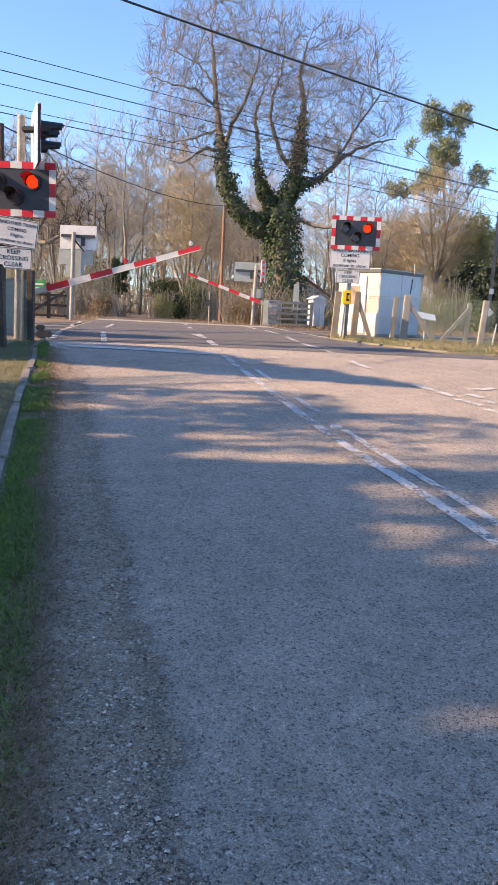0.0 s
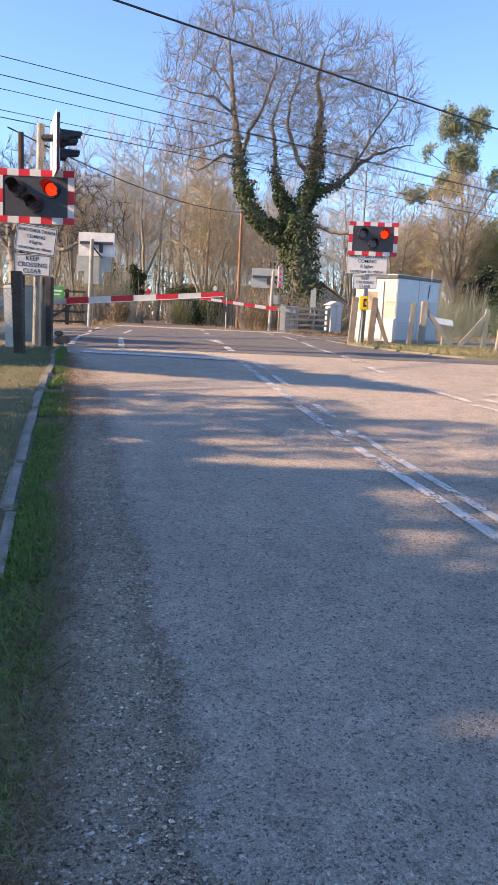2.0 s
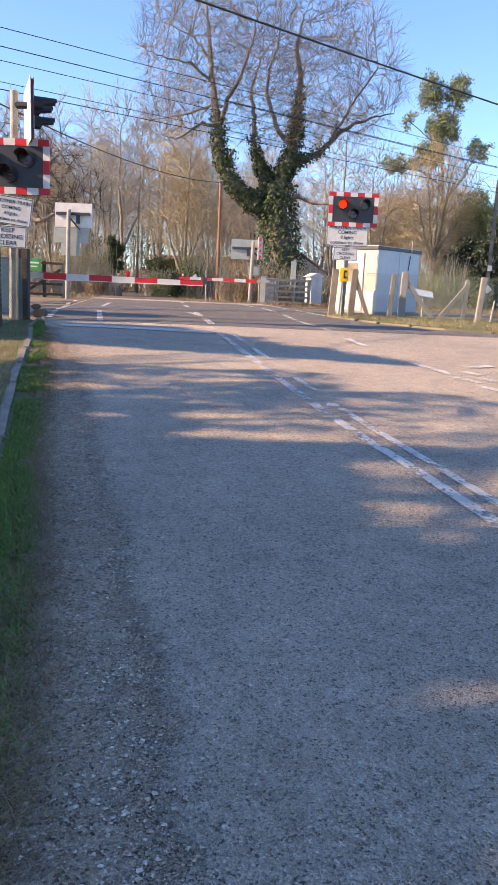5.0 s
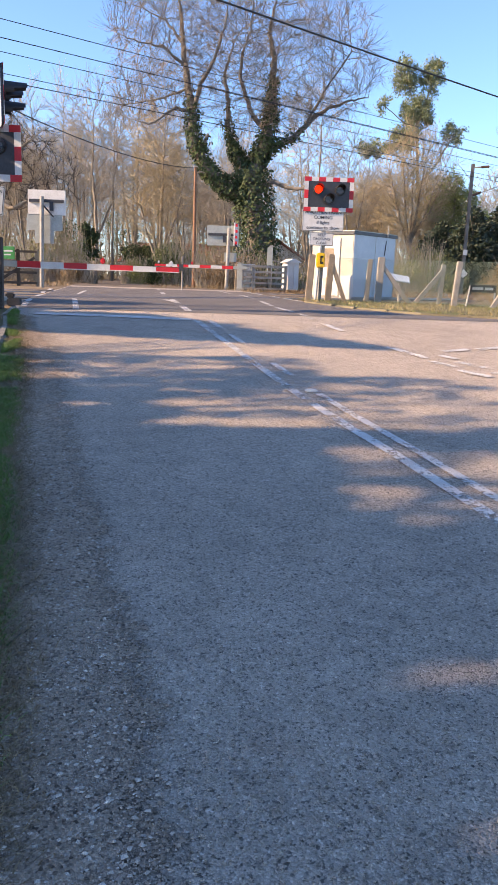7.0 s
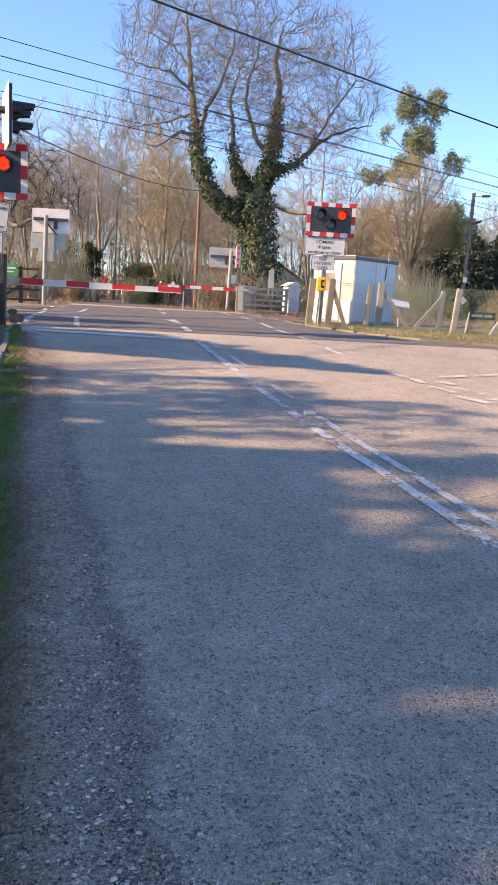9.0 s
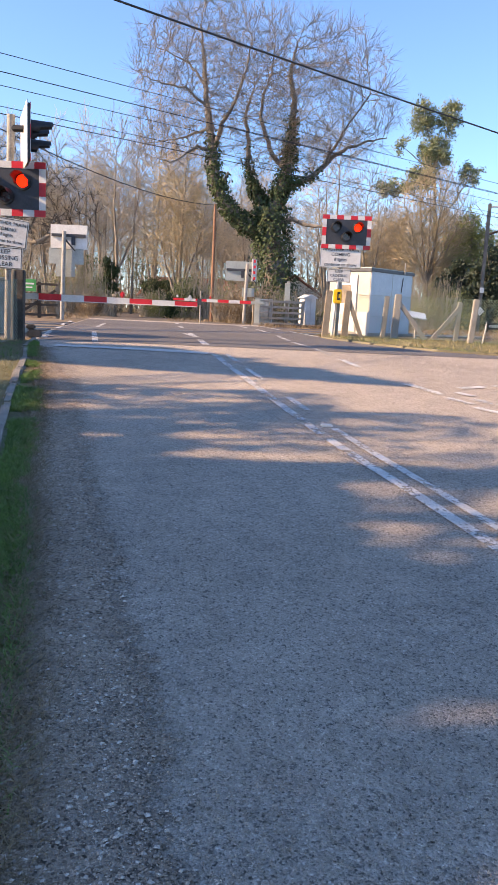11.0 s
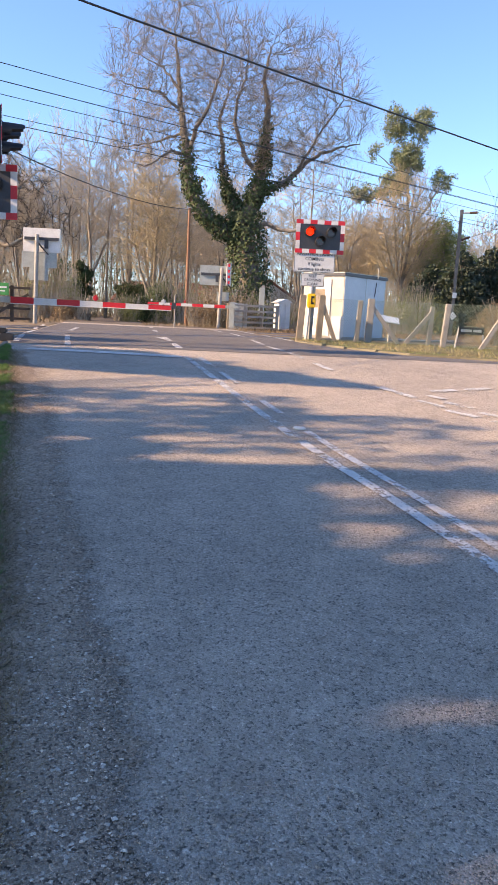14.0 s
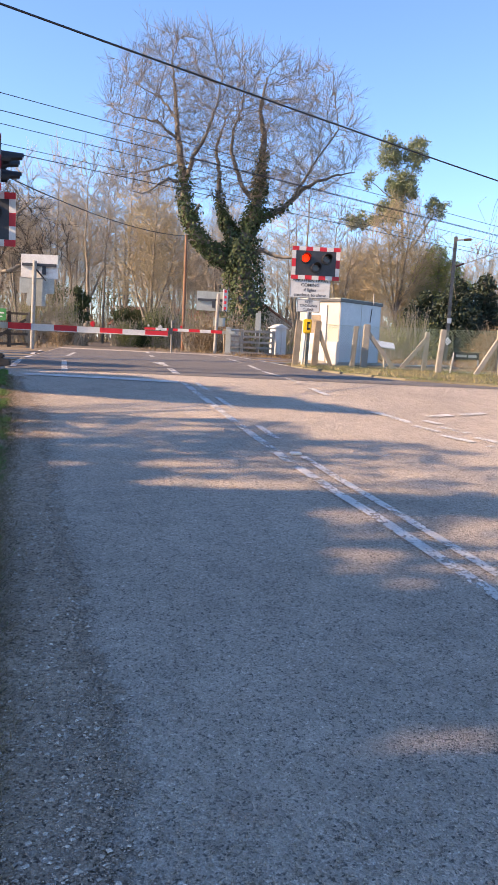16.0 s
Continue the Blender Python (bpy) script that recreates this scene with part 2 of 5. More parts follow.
M["roof"] = material("clay_roof_tile", (0.14, 0.055, 0.035), (0.28, 0.12, 0.08), 0.85, 3, 30, 0.4)
M["cable"] = material("cable_black", (0.012, 0.012, 0.013), (0.03, 0.03, 0.03), 0.6, 3, 20, 0.0)
M["glass"] = material("window_glass", (0.02, 0.025, 0.03), (0.05, 0.06, 0.07), 0.08, 3, 20, 0.0)


# ---- mesh helpers ----
def ground_z(y):
    """Height of the road and the land along the way: a ramp up to a nearly level crossing."""
    if y < -6:
        return -0.515
    if y < 11.3:
        return 0.0858 * y
    if y < 12.3:
        u = y - 11.3
        return 0.9695 + 0.0858 * u - 0.0384 * u * u
    return 1.017 + 0.009 * (min(y, 30) - 12.3)


def part(name, bm, mat, parent=None, label="", smooth=False):
    me = bpy.data.meshes.new(name)
    if isinstance(bm, bmesh.types.BMesh):
        bm.to_mesh(me)
        bm.free()
    else:
        me.from_pydata(bm[0], [], bm[1])
        me.update()
    me.materials.append(M[mat] if isinstance(mat, str) else mat)
    if smooth:
        for p in me.polygons:
            p.use_smooth = True
    ob = new(name, me)
    if parent is not None:
        ob.parent = parent
    if label:
        ob["label"] = label
    return ob


def thing(name, m, label, category, group="", kind=""):
    ob = new(name)
    ob.empty_display_size = 0.2
    ob.matrix_basis = m
    return tagged(ob, label, category, group, kind)


def box(bm, c, s, m=None, bevel=0.0):
    g = bmesh.ops.create_cube(bm, size=1.0)
    vs = g["verts"]
    for v in vs:
        v.co = Vector((v.co.x * s[0], v.co.y * s[1], v.co.z * s[2]))
    if bevel:
        es = list({e for v in vs for e in v.link_edges})
        r = bmesh.ops.bevel(bm, geom=es, offset=bevel, segments=2, affect='EDGES')
        vs = list({v for f in r["faces"] for v in f.verts} | {v for v in vs if v.is_valid})
    t = Matrix.Translation(c)
    t = t @ m if m is not None else t
    for v in vs:
        v.co = t @ v.co
    return bm


def rod(bm, a, b, r0, r1=None, n=10):
    a, b = Vector(a), Vector(b)
    d = b - a
    r1 = r0 if r1 is None else r1
    m = Matrix.Translation((a + b) / 2) @ d.to_track_quat("Z", "Y").to_matrix().to_4x4()
    bmesh.ops.create_cone(bm, cap_ends=True, segments=n, radius1=r0, radius2=r1, depth=d.length, matrix=m)
    return bm


def B():
    return bmesh.new()


def bxp(name, c, s, mat, parent, m=None, bevel=0.0, label=""):
    return part(name, box(B(), c, s, m, bevel), mat, parent, label)


def rdp(name, a, b, r, mat, parent, r1=None, n=10, label=""):
    return part(name, rod(B(), a, b, r, r1, n), mat, parent, label, smooth=False)


def tubes(segs, sides):
    """Vertices and faces of many tapered tubes: rows of (a, b, ra, rb)."""
    k = len(segs)
    A = np.array([s[0] for s in segs], float)
    Bq = np.array([s[1] for s in segs], float)
    ra = np.array([s[2] for s in segs], float)
    rb = np.array([s[3] for s in segs], float)
    d = Bq - A
    d /= np.maximum(np.linalg.norm(d, axis=1, keepdims=True), 1e-6)
    ref = np.where(np.abs(d[:, 2:3]) > 0.9, np.array([[1.0, 0, 0]]), np.array([[0, 0, 1.0]]))
    u = np.cross(d, ref)
    u /= np.linalg.norm(u, axis=1, keepdims=True)
    v = np.cross(d, u)
    vs = np.zeros((k, 2, sides, 3))
    for i in range(sides):
        a = 2 * math.pi * i / sides
        w = math.cos(a) * u + math.sin(a) * v
        vs[:, 0, i] = A + w * ra[:, None]
        vs[:, 1, i] = Bq + w * rb[:, None]
    faces = []
    base = np.arange(k) * 2 * sides
    for i in range(sides):
        j = (i + 1) % sides
        faces.append(np.stack([base + i, base + j, base + sides + j, base + sides + i], 1))
    return vs.reshape(-1, 3).tolist(), np.concatenate(faces).tolist()


def cards(points, size, rng, flat=0.0, long=1.0, normals=None):
    """Small leaf blades, each a bent quad pair, scattered at points."""
    pts = np.asarray(points, float)
    k = len(pts)
    nrm = rng.normal(size=(k, 3)) if normals is None else normals + 0.45 * rng.normal(size=(k, 3))
    nrm[:, 2] += flat
    nrm /= np.linalg.norm(nrm, axis=1, keepdims=True)
    t = np.cross(nrm, rng.normal(size=(k, 3)))
    t /= np.maximum(np.linalg.norm(t, axis=1, keepdims=True), 1e-6)
    w = np.cross(nrm, t)
    s = size * rng.uniform(0.6, 1.3, size=(k, 1))
    a, bq = pts - t * s * long * 0.5, pts + t * s * long * 0.5
    c, e = pts + w * s * 0.4 + nrm * s * 0.12, pts - w * s * 0.4 + nrm * s * 0.12
    vs = np.stack([a, c, bq, e], 1).reshape(-1, 3)
    f = (np.arange(k)[:, None] * 4 + np.array([[0, 1, 2, 3]]))
    return vs.tolist(), f.tolist()


def lettering(text, size, mat, parent, m):
    """One line of writing as a thin mesh, centred at m."""
    cu = bpy.data.curves.new("lettering", "FONT")
    cu.body, cu.size, cu.align_x, cu.align_y, cu.extrude = text, size, "CENTER", "CENTER", 0.001
    cu.offset = size * 0.004
    tmp = new("lettering", cu)
    me = bpy.data.meshes.new_from_object(tmp.evaluated_get(bpy.context.evaluated_depsgraph_get()))
    bpy.data.objects.remove(tmp)
    me.materials.clear()
    me.materials.append(M[mat])
    ob = new("lettering", me)
    ob.parent = parent
    ob.matrix_basis = m
    return ob


# ---- land and road ----
def edge(curve, y):
    ys = [p[1] for p in curve]
    return float(np.interp(y, ys, [p[0] for p in curve]))


LEFT = [(-0.3, -14), (-0.42, 0.5), (-0.72, 2.34), (-1.06, 3.8), (-1.36, 4.9), (-1.97, 7.6), (-2.43, 9.27), (-3.0, 11.4), (-3.4, 13), (-4.1, 18.6), (-4.7, 23.5), (-5.0, 26)]
RIGHT = [(40, -14), (40, 10.6), (12, 11.2), (5.6, 11.7), (4.6, 12.15), (3.3, 12.9), (2.45, 14.5), (1.92, 16.4), (1.75, 18), (1.1, 22), (0.6, 26)]


def strip_mesh(ys, xs_of, lift):
    vs, fs, rows = [], [], []
    for y in ys:
        row = []
        for x in xs_of(y):
            row.append(len(vs))
            vs.append((x, y, ground_z(y) + lift(x, y)))
        rows.append(row)
    for r, s in zip(rows, rows[1:]):
        for i in range(len(r) - 1):
            fs.append((r[i], r[i + 1], s[i + 1], s[i]))
    return vs, fs


def build_land():
    ys = [-3000, -400, -100, -40, -20, -12, -6] + [-5 + 0.5 * i for i in range(80)] + [36, 42, 60, 90, 150, 400, 3000]
    xs = [-3000, -400, -100, -50, -30] + [-20 + 0.5 * i for i in range(81)] + [30, 50, 100, 400, 3000]

    def lift(x, y):
        inside = edge(LEFT, y) + 0.1 < x < edge(RIGHT, y) - 0.1 and -14 < y < 26
        d = abs(x) + abs(y)
        h = -0.03 if inside or d > 80 else 0.025 * noise.noise((x * 0.9, y * 0.9, 0)) - 0.012
        return h
    g = part("ground", strip_mesh(ys, lambda y: xs, lift), "litter")
    tagged(g, "rough ground of dry leaf litter and soil", "ground", kind="structure")
    ys = [-14, -10, -6, -3] + [-2 + 0.2 * i for i in range(141)]
    r = part("road", strip_mesh(ys, lambda y: [edge(LEFT, y) + (edge(RIGHT, y) - edge(LEFT, y)) * k / 10 for k in range(11)], lambda x, y: 0.012), "asphalt")
    tagged(r, "worn grey asphalt road rising to the level crossing", "road", kind="structure")
    # far lane of dirt behind the crossing
    ys = [26 + 2 * i for i in range(26)]
    lane = part("lane", strip_mesh(ys, lambda y: [-5.0 - 0.165 * (y - 26) + k * (1.0 if y > 32 else 1.9 - (y - 26) * 0.15) for k in range(4)], lambda x, y: 0.014), "soil")
    tagged(lane, "brown dirt lane running off between bare trees", "lane", kind="structure")


def dash(name, pts, width, parent):
    """A painted stripe along plan points, cut at both ends, following the road."""
    vs, fs = [], []
    fine = []
    for (x0, y0), (x1, y1) in zip(pts, pts[1:]):
        k = max(2, int(abs(y1 - y0) / 0.3) + int(abs(x1 - x0) / 0.8) + 1)
        fine += [(x0 + (x1 - x0) * i / k, y0 + (y1 - y0) * i / k) for i in range(k)]
    fine.append(pts[-1])
    for i, (x, y) in enumerate(fine):
        a, b = fine[max(i - 1, 0)], fine[min(i + 1, len(fine) - 1)]
        d = Vector((b[0] - a[0], b[1] - a[1])).normalized() * (width / 2)
        for s in (1, -1):
            px, py = x - d.y * s, y + d.x * s
            vs.append((px, py, ground_z(py) + 0.021))
    for i in range(len(fine) - 1):
        fs.append((2 * i, 2 * i + 1, 2 * i + 3, 2 * i + 2))
    return part(name, (vs, fs), "freshpaint" if name == "stop_line" else "paint", parent)


def build_lines():
    mk = tagged(new("road_markings"), "worn white painted road lines on asphalt", "road markings", kind="structure")
    cl = lambda y: float(np.interp(y, [-14, 3.85, 4.3, 4.92, 5.5, 6.45, 7.6, 9.13, 11.0, 15.7, 20.6, 26], [6.2, 1.42, 1.29, 1.12, 0.93, 0.66, 0.38, 0.02, -0.42, -1.0, -1.6, -2.2]))
    dash("centre_line", [(cl(y), y) for y in np.arange(-13, 11.4, 0.5)], 0.085, mk)
    for a, b in ((-9, -6.5), (-4, -1.5), (0.5, 3.3), (3.5, 6.6), (7.3, 7.9), (8.9, 9.7), (10.1, 10.9)):
        dash("line_dash", [(cl(y) + 0.19, y) for y in np.linspace(a, b, 5)], 0.07, mk)
    for a, b in ((11.9, 13.4), (14.6, 16.2), (19.6, 21.0), (23, 24)):
        dash("line_dash", [(cl(a), a), (cl(b), b)], 0.11, mk)
    dash("line_dash", [(-0.82, 14.4), (-1.2, 16.1)], 0.1, mk)
    dash("stop_line", [(-2.62, 11.04), (-1.5, 11.0), (-0.45, 10.88)], 0.2, mk)
    for p in ([(-2.09, 11.2), (-2.82, 15.0)], [(-3.22, 17.5), (-3.56, 20.4)], [(-3.0, 11.9), (-3.5, 14.37)], [(-3.6, 15.0), (-3.85, 16.8)], [(-4.0, 17.5), (-4.3, 19.0)], [(-4.4, 20.0), (-4.65, 21.4)],
              [(0.93, 14.0), (1.1, 12.5)], [(1.16, 12.1), (1.3, 11.2)], [(1.4, 10.85), (1.56, 10.23)], [(0.9, 14.6), (0.8, 17)], [(0.7, 18.4), (0.45, 21)], [(0.2, 22), (-0.1, 24.2)], [(1.75, 17.4), (1.3, 20.5)], [(1.1, 21.5), (0.6, 25)]):
        dash("edge_line", p, 0.09, mk)
    for p in ([(1.93, 9.08), (2.22, 8.45)], [(2.21, 8.26), (2.4, 7.97)], [(2.39, 7.8), (2.61, 7.51)], [(2.42, 8.62), (2.55, 8.43)], [(2.49, 8.26), (2.72, 7.97)], [(2.71, 7.75), (2.9, 7.5)], [(2.53, 8.89), (2.87, 9.08)], [(3.0, 9.11), (3.35, 9.3)], [(3.6, 9.4), (5.6, 9.9)], [(2.7, 7.35), (3.0, 6.95)], [(3.0, 7.3), (3.3, 6.9)]):
        dash("give_way_dash", p, 0.11, mk)
    stud = part("road_stud", box(B(), (0.76, 6.7, ground_z(6.7) + 0.02), (0.1, 0.09, 0.02), None, 0.006), "white", mk, "white reflective road stud")


def broken_edge():
    """The crumbled margin of the road, a thin layer of dirt and grit with a ragged border."""
    ys = [0.9 + 0.03 * i for i in range(330)]

    def row(y):
        a = edge(LEFT, y) - 0.03
        w = float(np.interp(y, [0.9, 2.2, 3.2, 5, 8, 10.8], [0.5, 0.52, 0.5, 0.42, 0.36, 0.2]))
        b = a + 0.10 + w + 0.10 * noise.noise((y * 1.7, 0, 5)) + 0.06 * noise.noise((y * 9, 0, 1)) + 0.05 * noise.noise((y * 31, 0, 2))
        return [a + (b - a) * k / 8 for k in range(9)]

    def lift(x, y):
        u = (x - edge(LEFT, y)) / 0.5
        return 0.017 + (0.010 * noise.noise((x * 9, y * 9, 4)) + 0.006) * max(0, 1 - u)
    vs, fs = strip_mesh(ys, row, lift)
    e = part("road_edge", (vs, fs), "edge", smooth=True)
    uv = e.data.uv_layers.new(name="across")
    for lp in e.data.loops:
        uv.data[lp.index].uv = ((lp.vertex_index % 9) / 8, 0)
    tagged(e, "crumbled gritty brown margin of the road", "road edge", kind="structure")


def crossing_deck():
    ys = [11.7 + 0.2 * i for i in range(64)]
    d = part("crossing_deck", strip_mesh(ys, lambda y: [edge(LEFT, y) + 0.05 + (edge(RIGHT, y) - edge(LEFT, y) - 0.1) * k / 6 for k in range(7)], lambda x, y: 0.016), "deck")
    tagged(d, "darker asphalt surface between the rails of the crossing", "crossing surface", kind="structure")


def verges():
    ys = [-3 + 0.4 * i for i in range(37)]
    v = part("verge", strip_mesh(ys, lambda y: [edge(LEFT, y) + 0.06 - k * (0.3 if k < 4 else 0.9) for k in range(9)][::-1], lambda x, y: 0.014 + 0.03 * noise.noise((x * 1.5, y * 1.5, 7)) * (x < edge(LEFT, y) - 0.3)), "turf")
    tagged(v, "rough mossy grass verge beside the road", "verge", kind="structure")
    ys = [11.5 + 0.35 * i for i in range(24)]
    v = part("verge", strip_mesh(ys, lambda y: [float(np.interp(y, [11.3, 11.78, 12.2, 12.95, 14.5, 16.4, 17, 20], [12, 5.6, 4.65, 3.35, 2.5, 1.95, 1.85, 1.8])) + 0.05 + k * k * 0.25 for k in range(9)], lambda x, y: 0.02 + 0.02 * noise.noise((x * 2, y * 2, 7))), "turf")
    tagged(v, "grassy bank below the wire fence", "verge", kind="structure")


build_land()
crossing_deck()
verges()
broken_edge()
build_lines()


# ---- level crossing equipment ----
def text_sign(name, parent, c, size, lines, turn=0.0, label="", facing=0.0):
    """A flat metal sign with a dark border and black lettering; turn: its lean in its own plane."""
    m = Matrix.Translation(c) @ pose(0, 0, 0, 0, turn, facing)
    w, h = size
    s = part(name, box(B(), (0, 0, 0), (w, 0.02, h), None, 0.006), "white", parent, label)
    s.matrix_basis = m
    for dx, dz, sx, sz in ((0, h / 2 - 0.012, w - 0.016, 0.008), (0, -h / 2 + 0.012, w - 0.016, 0.008), (w / 2 - 0.012, 0, 0.008, h - 0.032), (-w / 2 + 0.012, 0, 0.008, h - 0.032)):
        bxp("sign_border", (dx, -0.012, dz), (sx, 0.004, sz), "black", s)
    for text, z, k in lines:
        lettering(text, k, "black", s, Matrix.Translation((0, -0.0125, z)) @ pose(0, 0, 0, 90, 0, 0))
    for z in (h * 0.25, -h * 0.25):
        bxp("bracket", (0, 0.03, z), (w * 0.5, 0.03, 0.03), "steel", s)
    return s


W, H = 1.14, 0.76      # the backboard with its border
LAMPS = ((-0.25, 0.105), (0.25, 0.105), (0.0, -0.105))


def backboard(parent, m, lit=True):
    """A dark board with a chequered border and three hooded lamps; the lit disc is a part that changes sides."""
    b = part("backboard", box(B(), (0, 0, 0), (W - 0.02, 0.03, H - 0.02), None, 0.008), "slate", parent, "dark grey board with red and white chequered border")
    b.matrix_basis = m
    bw = 0.095
    n = 7
    sw = W / n
    for row in (1, -1):
        for i in range(n):
            bxp("border_panel", (-W / 2 + sw * (i + 0.5), -0.0195, row * (H - bw) / 2), (sw, 0.006, bw), "red" if i % 2 == 0 else "white", b, None, 0.0)
    sh = (H - 2 * bw) / 3
    for side in (1, -1):
        for i in range(3):
            bxp("border_panel", (side * (W - bw) / 2, -0.0195, (i - 1) * sh), (bw, 0.006, sh), "red" if i % 2 else "white", b)
    for i, (x, z) in enumerate(LAMPS):
        bm = B()
        rod(bm, (x, -0.014, z), (x, -0.055, z), 0.122, 0.118, 24)
        part("lamp_housing", bm, "black", b)
        rdp("lamp_lens", (x, -0.05, z), (x, -0.064, z), 0.092, "lens", b, 0.086, 24, "dark unlit red lens" if i < 2 else "dark unlit amber lens")
        vs, fs = [], []
        k = 17
        for j in range(k):
            a = radians(-25 + 230 * j / (k - 1))
            long = 0.3 if 15 < -25 + 230 * j / (k - 1) < 165 else 0.12
            for r, y in ((0.112, -0.03), (0.108, -long - 0.05), (0.102, -long - 0.05), (0.104, -0.03)):
                vs.append((x + r * math.cos(a), y, z + r * math.sin(a)))
        for j in range(k - 1):
            for q in range(4):
                fs.append((4 * j + q, 4 * j + (q + 1) % 4, 4 * j + 4 + (q + 1) % 4, 4 * j + 4 + q))
        part("lamp_hood", (vs, fs), "black", b)
    disc = None
    if lit:
        bm = B()
        bmesh.ops.create_uvsphere(bm, u_segments=24, v_segments=10, radius=0.09, matrix=Matrix.Diagonal((1, 0.22, 1, 1)))
        disc = part("lit_lamp", bm, "lit", b, "glowing red signal light", smooth=True)
    return b, disc


def crossing_signal(base, board_z, board_x, top, label, lit=True, lean=0.0):
    s = thing("crossing_signal", pose(*base), label, "crossing signal", "crossing signals")
    rdp("post", (0, 0.1, 0), (lean, 0.1, top), 0.055, "steel", s, n=16, label="grey galvanised post")
    rdp("post_collar", (lean, 0.1, top - 0.02), (lean, 0.1, top + 0.02), 0.06, "steel", s, n=16)
    b, disc = backboard(s, pose(board_x, 0, board_z), lit)
    for z in (0.2, -0.2):
        bxp("clamp", (0, 0.045, z), (0.3, 0.06, 0.05), "steel", b)
    return s, disc


DISCS = []
sig_l, d = crossing_signal((-3.5, 11.65, 0.99), 2.155, 0.025, 3.17, "crossing signal with flashing red lamps on grey post", lean=0.07)
DISCS.append(d)
text_sign("warning_sign", sig_l, (0.03, -0.01, 1.545), (0.6, 0.4), (("ANOTHER TRAIN", 0.125, 0.068), ("COMING", 0.04, 0.068), ("if lights", -0.04, 0.068), ("continue to show", -0.125, 0.068)), 7, "white sign with black letters, hung crooked", 3)
text_sign("warning_sign", sig_l, (-0.02, -0.015, 1.18), (0.54, 0.31), (("KEEP", 0.09, 0.09), ("CROSSING", 0.0, 0.09), ("CLEAR", -0.09, 0.09)), 2, "white sign with black letters", 3)
# second head of the same post, facing the side road
head, _ = backboard(sig_l, pose(0.29, 0.05, 2.86, 0, 0, 110), lit=False)
bxp("back_panel", (0, 0.022, 0), (W, 0.008, H + 0.06), "white", head)
rdp("bracket_arm", (0.06, 0.1, 3.0), (0.27, 0.08, 3.0), 0.05, "black", sig_l)

sig_r, d = crossing_signal((2.27, 18.5, 1.07), 2.425, 0.1, 2.6, "crossing signal with flashing red lamps and phone", lean=0.06)
DISCS.append(d)
text_sign("warning_sign", sig_r, (0.0, 0.02, 1.86), (0.97, 0.5), (("ANOTHER TRAIN", 0.17, 0.108), ("COMING", 0.055, 0.108), ("if lights", -0.06, 0.108), ("continue to show", -0.175, 0.108)), 0, "white sign with black letters")
text_sign("warning_sign", sig_r, (-0.02, 0.0, 1.43), (0.56, 0.3), (("KEEP", 0.09, 0.085), ("CROSSING", 0.0, 0.085), ("CLEAR", -0.09, 0.085)), 0, "white sign with black letters")
ph = bxp("telephone_box", (-0.02, -0.03, 0.95), (0.19, 0.14, 0.33), "yellow", sig_r, None, 0.02, "yellow emergency telephone box")
bxp("telephone_symbol", (-0.02, -0.103, 0.96), (0.03, 0.006, 0.17), "black", ph)
for z in (1.03, 0.89):
    bxp("telephone_symbol", (0.0, -0.103, z), (0.07, 0.006, 0.045), "black", ph)
# slanting white pipe in front of the post
rdp("conduit", (-0.1, 0.0, 0.0), (-0.03, 0.02, 1.3), 0.035, "white", sig_r)


def signal_back(base, board, plates, post_x, top, label, face="offwhite"):
    """A crossing signal seen from behind: plain board back, crossbar, cable, lower plates and a slim post."""
    s = thing("crossing_signal", pose(*base), label, "crossing signal", "crossing signals")
    rdp("post", (post_x, -0.12, 0), (post_x + 0.06, -0.12, top), 0.06, "steel", s, n=14)
    cx, cz, w, h = board
    b = bxp("backboard", (cx, 0, cz), (w, 0.04, h), face, s, None, 0.01)
    bxp("crossbar", (cx, -0.05, cz + 0.06 * h), (w * 0.92, 0.05, 0.12 * h), "slate", b)
    bxp("cable_box", (cx + w * 0.13, -0.05, cz - 0.16 * h), (0.1, 0.05, 0.34 * h), "slate", b)
    for i, (px, pz, pw, phh) in enumerate(plates):
        bxp("sign_back", (px, 0.0, pz), (pw, 0.02, phh), "greygreen", s, None, 0.005)
    bm = B()
    prev = None
    for i in range(10):
        a = i / 9
        q = (post_x + 0.06 + 0.36 * math.sin(a * 3.0) * 0.9, -0.14, cz - 0.1 * h - 0.5 * h * math.sin(a * 3.1))
        if prev:
            rod(bm, prev, q, 0.012, n=6)
        prev = q
    part("cable", bm, "black", s)
    return s


far_l = signal_back((-5.24, 23.0, 1.11), (0.17, 2.37, 1.06, 0.68), ((0.1, 1.83, 1.0, 0.46), (0.08, 1.42, 0.54, 0.36)), 0.0, 2.52, "signal seen from behind, pale board on white post")
# grey face instead of off-white: the board's shade is put into its colour
far_r = signal_back((0.1, 27.0, 1.15), (-0.22, 1.8, 0.93, 0.66), ((0.12, 1.1, 0.42, 0.3),), 0.0, 2.05, "signal seen from behind, board greyed as in shade, on slim post", "greygreen")
side = bxp("backboard", (0.3, 0.1, 1.85), (0.04, 0.7, 0.75), "white", far_r, pose(0, 0, 0, 0, 0, -12), 0.01)
for i in range(4):
    bxp("border_panel", (0.3, -0.27, 1.57 + 0.19 * i), (0.07, 0.05, 0.095), "red", far_r)


